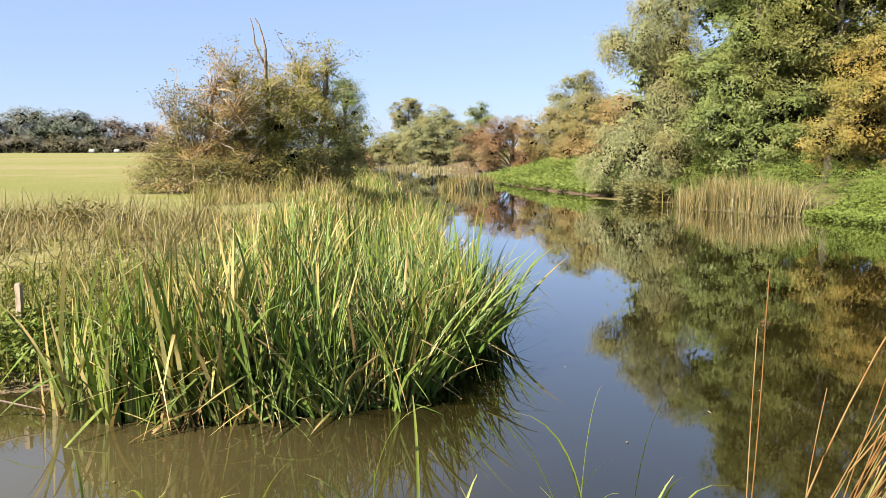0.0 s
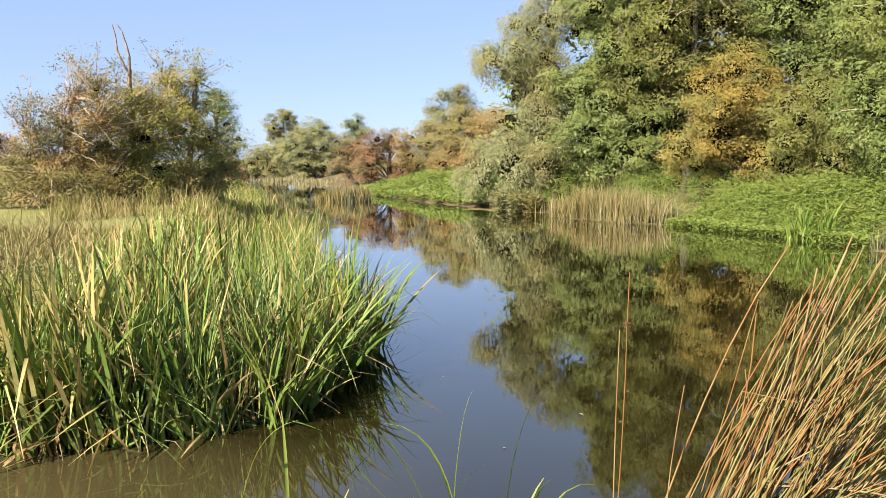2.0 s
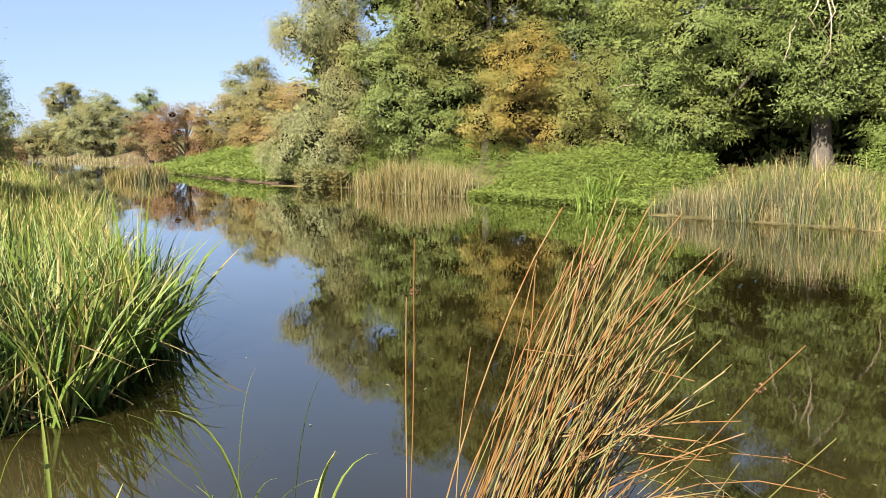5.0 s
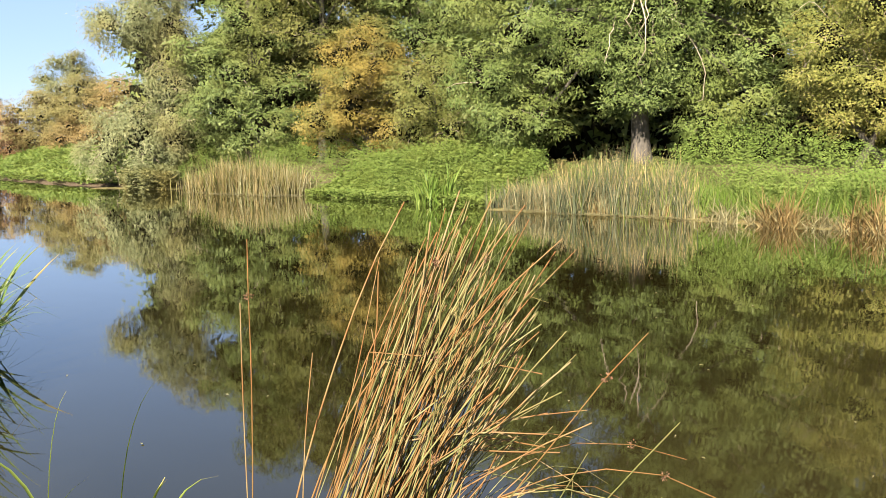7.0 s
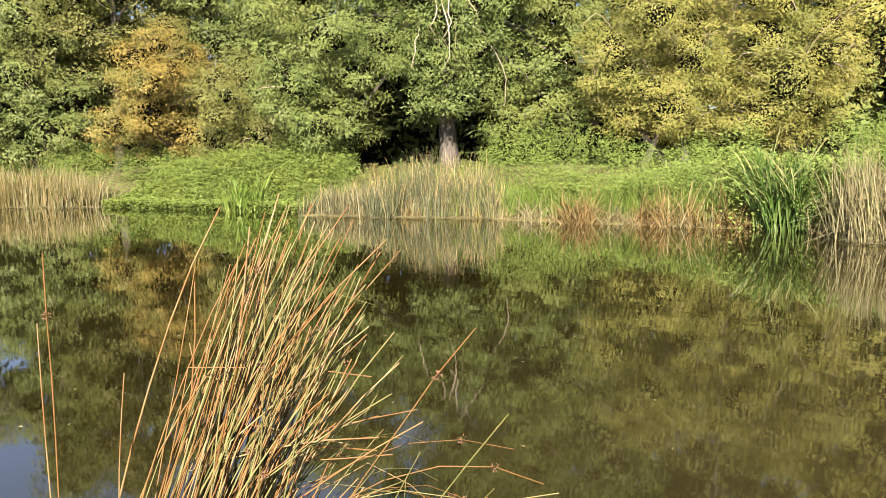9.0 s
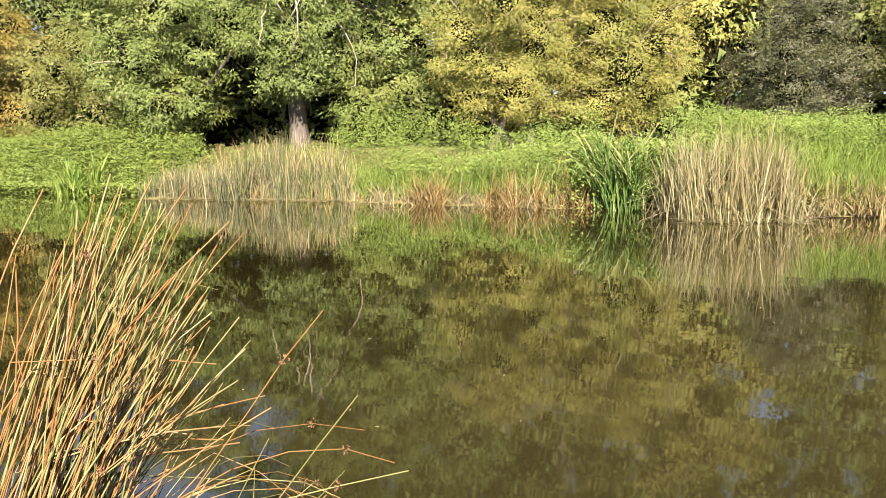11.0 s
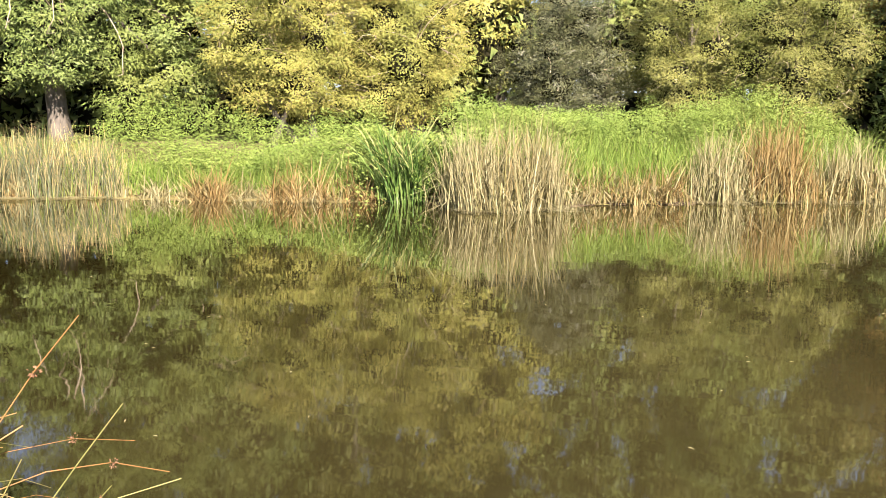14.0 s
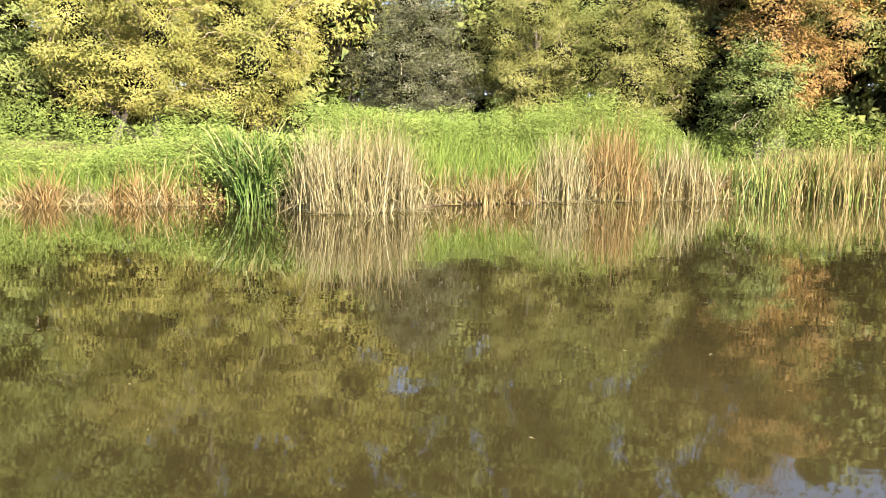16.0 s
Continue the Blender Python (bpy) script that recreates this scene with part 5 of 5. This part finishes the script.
def reedmace_clump(a, b, shoots, size, seed):
    """Tall broad-leaved reedmace: shoots of several long leaves that part and arch over towards their tips."""
    r = np.random.default_rng(seed)
    root = tagged(new("reedmace_clump"), "lush green broad-leaved reedmace clump at the water", "reedmace")
    root.location = (a[0], a[1], 0)
    for k in range(shoots):
        u = r.random()
        cx, cy = (b[0] - a[0]) * u + r.normal(0, 0.16), (b[1] - a[1]) * u + r.normal(0, 0.10)
        way, tip = r.uniform(0, 360), abs(r.normal(0, 4))
        for q in range(r.integers(5, 8)):
            ob = part("leaf", MACE_LEAVES[r.integers(0, 16)], root)
            ob.matrix_local = pose(cx + r.normal(0, 0.03), cy + r.normal(0, 0.03), -0.1) @ pose(0, 0, 0, 0, 0, way + r.normal(0, 70)) @ pose(0, 0, 0, -tip - r.uniform(0, 7)) @ Matrix.Diagonal((1, 1, size * r.uniform(0.6, 1.08), 1))
    return root


reedmace_clump((15.15, 6.0), (15.2, 5.2), 40, 1.0, 51)


def sedge_clump():
    """The sedge bed's front: leaves in tufts along the water, those at the open side arching out over it."""
    r = np.random.default_rng(12)
    root = tagged(new("sedge_clump"), "lush clump of green sedge leaves standing in shallow water", "sedge")
    root.location = (-1.2, 6.2, 0)
    edge = [(-2.95, 5.95), (-2.5, 5.68), (-1.9, 5.72), (-1.4, 5.76), (-0.9, 5.8), (-0.5, 5.95), (-0.1, 6.6), (0.2, 7.4), (0.45, 8.3)]
    ex, ey = [p[0] for p in edge], [p[1] for p in edge]
    for k in range(58):
        u = r.uniform(0, len(edge) - 1) if k < 36 else r.uniform(4.2, len(edge) - 1)
        cx, cy = np.interp(u, range(len(edge)), ex), np.interp(u, range(len(edge)), ey) + r.uniform(0.0, 0.35)
        open_side = u > 5.2
        cx += 0.14 if k >= 36 else 0.0
        ta = r.uniform(0, 360)
        for q in range(r.integers(6, 10)):
            ang = r.normal(-85, 40) if open_side and r.random() < 0.5 else (ta + r.normal(0, 50) if r.random() < 0.6 else r.uniform(0, 360))
            ob = part("leaf", SEDGE_LEAVES[r.integers(0, 18)], root)
            k2 = r.uniform(0.5, 1.08)
            tilt = r.uniform(0, 20) if not open_side else r.uniform(0, 34)
            if k >= 36:
                k2, tilt, ang = r.uniform(0.4, 0.95), r.uniform(0, 16), r.uniform(0, 360)
            ob.matrix_local = pose(cx + 1.2 + r.normal(0, 0.045), cy - 6.2 + r.normal(0, 0.045), -0.08) @ pose(0, 0, 0, 0, 0, ang) @ pose(0, 0, 0, -tilt) @ Matrix.Diagonal((1, 1, k2, 1))
    for k in range(16):
        # leaves that have fallen over and float on the water
        u = r.uniform(0.4, 5.6)
        cx, cy = np.interp(u, range(len(edge)), ex), np.interp(u, range(len(edge)), ey)
        ob = part("fallen_leaf", SEDGE_LEAVES[r.integers(0, 4)], root, "yellowed leaf lying on the water")
        ob.matrix_local = pose(cx + 1.2, cy - 6.2 + 0.1, 0.035) @ pose(0, 0, 0, 0, 0, r.normal(180, 55)) @ pose(0, 0, 0, -84) @ Matrix.Diagonal((1, 1, r.uniform(0.3, 0.55), 1))
    return root


sedge_clump()

GRASS_LEAVES = [one_blade(0.34 + 0.05 * (k % 4), 0.25 + 0.1 * (k % 3), 0.7 + 0.25 * (k % 4), 0.009 + 0.0015 * (k % 3), M_REED_BRIGHT, 8, 0.6 * k) for k in range(8)]


def grass_shoot(x, y, height, leaves, seed):
    """A tall shoot of water grass: a thin stem with arching leaves up its upper half."""
    r = np.random.default_rng(seed)
    z = float(ground_height(np.array([x]), np.array([y]))[0])
    root = tagged(new("grass_shoot"), "bright green grass shoot with arching leaves at the bank", "grass", "grass shoots on the near bank")
    root.location = (x, y, z - 0.03)
    h = height - z
    line = wander((0, 0, 0), (r.normal(0, 0.04), r.normal(0, 0.04), h * 0.86), 8, 0.008)
    part("stem", tube_mesh("stem", [(line, np.linspace(0.0035, 0.0015, 8))], M_REED_FRESH, 5), root)
    for k in range(leaves):
        q = line[int(np.clip(7 - k, 2, 7))]
        ob = part("leaf", GRASS_LEAVES[r.integers(0, 8)], root)
        ob.matrix_local = pose(q[0], q[1], q[2] - 0.02) @ pose(0, 0, 0, 0, 0, r.uniform(0, 360)) @ Matrix.Diagonal((1.0, 0.7, r.uniform(0.5, 0.95), 1))
    return root


for k, (az, d, z) in enumerate(((8.6, 1.95, 1.18), (9.2, 1.92, 1.12), (10.4, 2.0, 1.06), (11.5, 1.95, 1.1), (12.5, 2.0, 1.04), (13.4, 1.95, 1.14), (14.6, 2.05, 1.08), (1.2, 1.9, 1.0), (2.4, 1.95, 0.95), (5.6, 1.95, 0.93),
                                (-5.4, 2.0, 1.22), (-4.2, 1.95, 0.98), (-2.6, 2.0, 1.12), (-7.5, 1.95, 0.98), (-12.0, 2.0, 1.0), (-15.5, 2.0, 0.97), (-18.5, 2.05, 1.08), (-21.5, 2.1, 0.98), (-25.5, 2.2, 1.0), (-27.0, 2.2, 0.9))):
    gx0, gy0 = at(az, d)
    grass_shoot(gx0, gy0, z + 0.2, 13, 300 + k)


def rush_clump():
    """Tall round rush stems, orange-brown and green, leaning over the water, some broken, some with brown seed heads."""
    r = np.random.default_rng(5)
    root = tagged(new("rush_clump"), "tall leaning clump of orange-brown and green rush stems", "rushes")
    root.location = (0.85, 2.15, -0.1)
    across, ahead = np.array([0.88, -0.47]), np.array([0.47, 0.88])
    s = np.linspace(0, 1, 13)
    for k in range(300):
        # kinds: the close bundle, straight stems that spread out, arching ones, and a few upright at the edge
        kind = 0 if k < 232 else 1 if k < 272 else 2 if k < 297 else 3
        bu, bv = r.normal(0.04, 0.12), r.normal(0, 0.09)
        if kind == 0:
            tu, tv, up = r.normal(0.64, 0.065), r.normal(0.02, 0.09), float(np.clip(r.normal(1.55, 0.19), 0.95, 1.86))
            bend, low = r.normal(0.12, 0.16), r.normal(0, 0.12)
        elif kind == 1:
            tu, tv, up = r.uniform(0.5, 1.12), r.normal(0.0, 0.25), r.uniform(1.05, 1.72)
            bend, low = r.normal(0.05, 0.12), r.normal(0, 0.1)
        elif kind == 2:
            tu, tv, up = r.uniform(0.3, 0.55), r.normal(-0.05, 0.16), r.uniform(0.95, 1.2)
            bend, low = r.uniform(1.7, 2.5), 0.0
        else:
            bu, tu, tv, up = r.uniform(-0.05, 0.1), 0.0, r.normal(0, 0.05), r.uniform(1.35, 1.78)
            tu, bend, low = bu + r.uniform(0.05, 0.14), r.uniform(0, 0.12), 0.0
        du, dv = tu - bu, tv - bv
        reach = math.hypot(du, dv)
        lean, L = math.atan2(reach, up), math.hypot(reach, up) * (1.5 if kind == 2 else 1.0)
        au, av = du / reach, dv / reach
        th = lean * (1 - 0.25 * (1 - s)) + bend * s ** (2.0 if kind == 2 else 2.5) + low * (s - 0.5)
        if r.random() < 0.14:
            th = th + np.where(s > r.uniform(0.6, 0.95), r.uniform(0.4, 1.6), 0)
        th = th + np.cumsum(r.normal(0, 0.02, 13))
        step = L / 12
        hor = np.concatenate([[0], np.cumsum(np.sin(th[:-1]) * step)])
        ver = np.concatenate([[0], np.cumsum(np.cos(th[:-1]) * step)])
        p = across[None] * (bu + au * hor)[:, None] + ahead[None] * (bv + av * hor)[:, None]
        line = np.concatenate([p, ver[:, None]], 1)
        rad = (r.uniform(0.0023, 0.0047) if kind == 0 else r.uniform(0.002, 0.0032)) * np.linspace(1, 0.5, 13)
        v, f = tube_arrays(line, rad, 5)
        me = make_mesh("stem", v, f, (M_RUSH if r.random() < (0.58, 0.2, 0.6, 0.9)[kind] else M_RUSH_GREEN), np.repeat(s, 5), True)
        st = part("stem", me, root)
        if r.random() < (0.05, 0.35, 0.4, 0.3)[kind] and ver[-1] > 0.7:
            n = 30
            d = unit(r.normal(0, 1, (n, 3)))
            hp = line[-2] + d * r.uniform(0.001, 0.010, (n, 1)) * [1.3, 1.0, 1.2]
            part("seed_head", leaf_mesh("seed_head", hp, d, unit(r.normal(0, 1, (n, 3))), np.full(n, 0.007), np.full(n, 0.004), M_SEED), st, "brown rush seed head")
    return root


rush_clump()
x, y = rng.normal(0.92, 0.14, 16), rng.normal(2.1, 0.1, 16)
tussocks("bank_grass", "green sedge leaves at the foot of the rushes", x, y, 7, 0.04, 0.85, 0.014, M_REED_FRESH, 0.3, 0.7)


# specks of leaf and seed fluff floating on the river
n = 420
x, y = rng.uniform(-2, 16, n), rng.uniform(-4, 26, n)
k = shore_distance(x, y) < -0.6
x, y = x[k], y[k]
a = rng.uniform(0, 2 * math.pi, len(x))
fl = leaf_mesh("floating_leaves", np.stack([x, y, np.full(len(x), 0.006)], 1), np.stack([np.cos(a), np.sin(a), np.zeros(len(x))], 1), np.tile([0.0, 0.0, 1.0], (len(x), 1)), rng.uniform(0.015, 0.05, len(x)), rng.uniform(0.008, 0.025, len(x)), M_REED_DRY)
tagged(new("floating_leaves", fl), "tiny pale leaves and fluff floating on the water", "leaves", kind="stuff")


def dead_stick():
    """A grey broken stick in the shallows at the foot of the bank."""
    root = tagged(new("dead_stick"), "grey broken stick standing in the muddy shallows", "stick")
    root.location = (-3.45, 5.7, -0.08)
    part("upright", tube_mesh("upright", [(np.array([(0, 0, 0), (0.0, 0.01, 0.12), (-0.01, 0.02, 0.27)]), np.array([0.012, 0.011, 0.010]))], M_DEAD, 6), root)
    part("bent_end", tube_mesh("bent_end", [(np.array([(-0.01, 0.02, 0.265), (0.14, 0.02, 0.25), (0.3, 0.03, 0.21), (0.5, 0.02, 0.17)]), np.array([0.010, 0.009, 0.008, 0.004]))], M_DEAD, 6), root)
    return root


def wooden_stake():
    root = tagged(new("wooden_stake"), "short weathered pale stake in the bank grass", "stake")
    zz = float(ground_height(np.array([-3.85]), np.array([7.2]))[0])
    root.location = (-3.85, 7.2, zz - 0.05)
    bm = bmesh.new()
    bmesh.ops.create_cube(bm, size=1.0)
    bmesh.ops.scale(bm, vec=(0.06, 0.05, 0.46), verts=bm.verts)
    bmesh.ops.translate(bm, vec=(0, 0, 0.23), verts=bm.verts)
    bmesh.ops.bevel(bm, geom=bm.edges[:], offset=0.008, segments=2, affect="EDGES")
    me = bpy.data.meshes.new("stake")
    bm.to_mesh(me)
    bm.free()
    me.materials.append(M_TWIG)
    part("stake", me, root)
    return root


# pale far-off thing of unknown kind, built as a rounded block
def far_pale_block(x, y):
    root = tagged(new("pale_far_block"), "small pale rounded block at the meadow's far edge", "bale", "bales beyond the meadow")
    root.location = (x, y, float(ground_height(np.array([x]), np.array([y]))[0]) + 0.36)
    bm = bmesh.new()
    bmesh.ops.create_cone(bm, cap_ends=True, segments=20, radius1=0.4, radius2=0.4, depth=1.0)
    bmesh.ops.rotate(bm, cent=(0, 0, 0), matrix=Matrix.Rotation(radians(90), 3, "Y"), verts=bm.verts)
    bmesh.ops.bevel(bm, geom=bm.edges[:], offset=0.08, segments=2, affect="EDGES")
    me = bpy.data.meshes.new("block_body")
    bm.to_mesh(me)
    bm.free()
    me.materials.append(M_SIGHT_WHITE)
    part("block_body", me, root)
    return root


dead_stick()
wooden_stake()
for az in (-23.4, -21.9):
    bx0, by0 = at(az, 160)
    far_pale_block(bx0, by0)
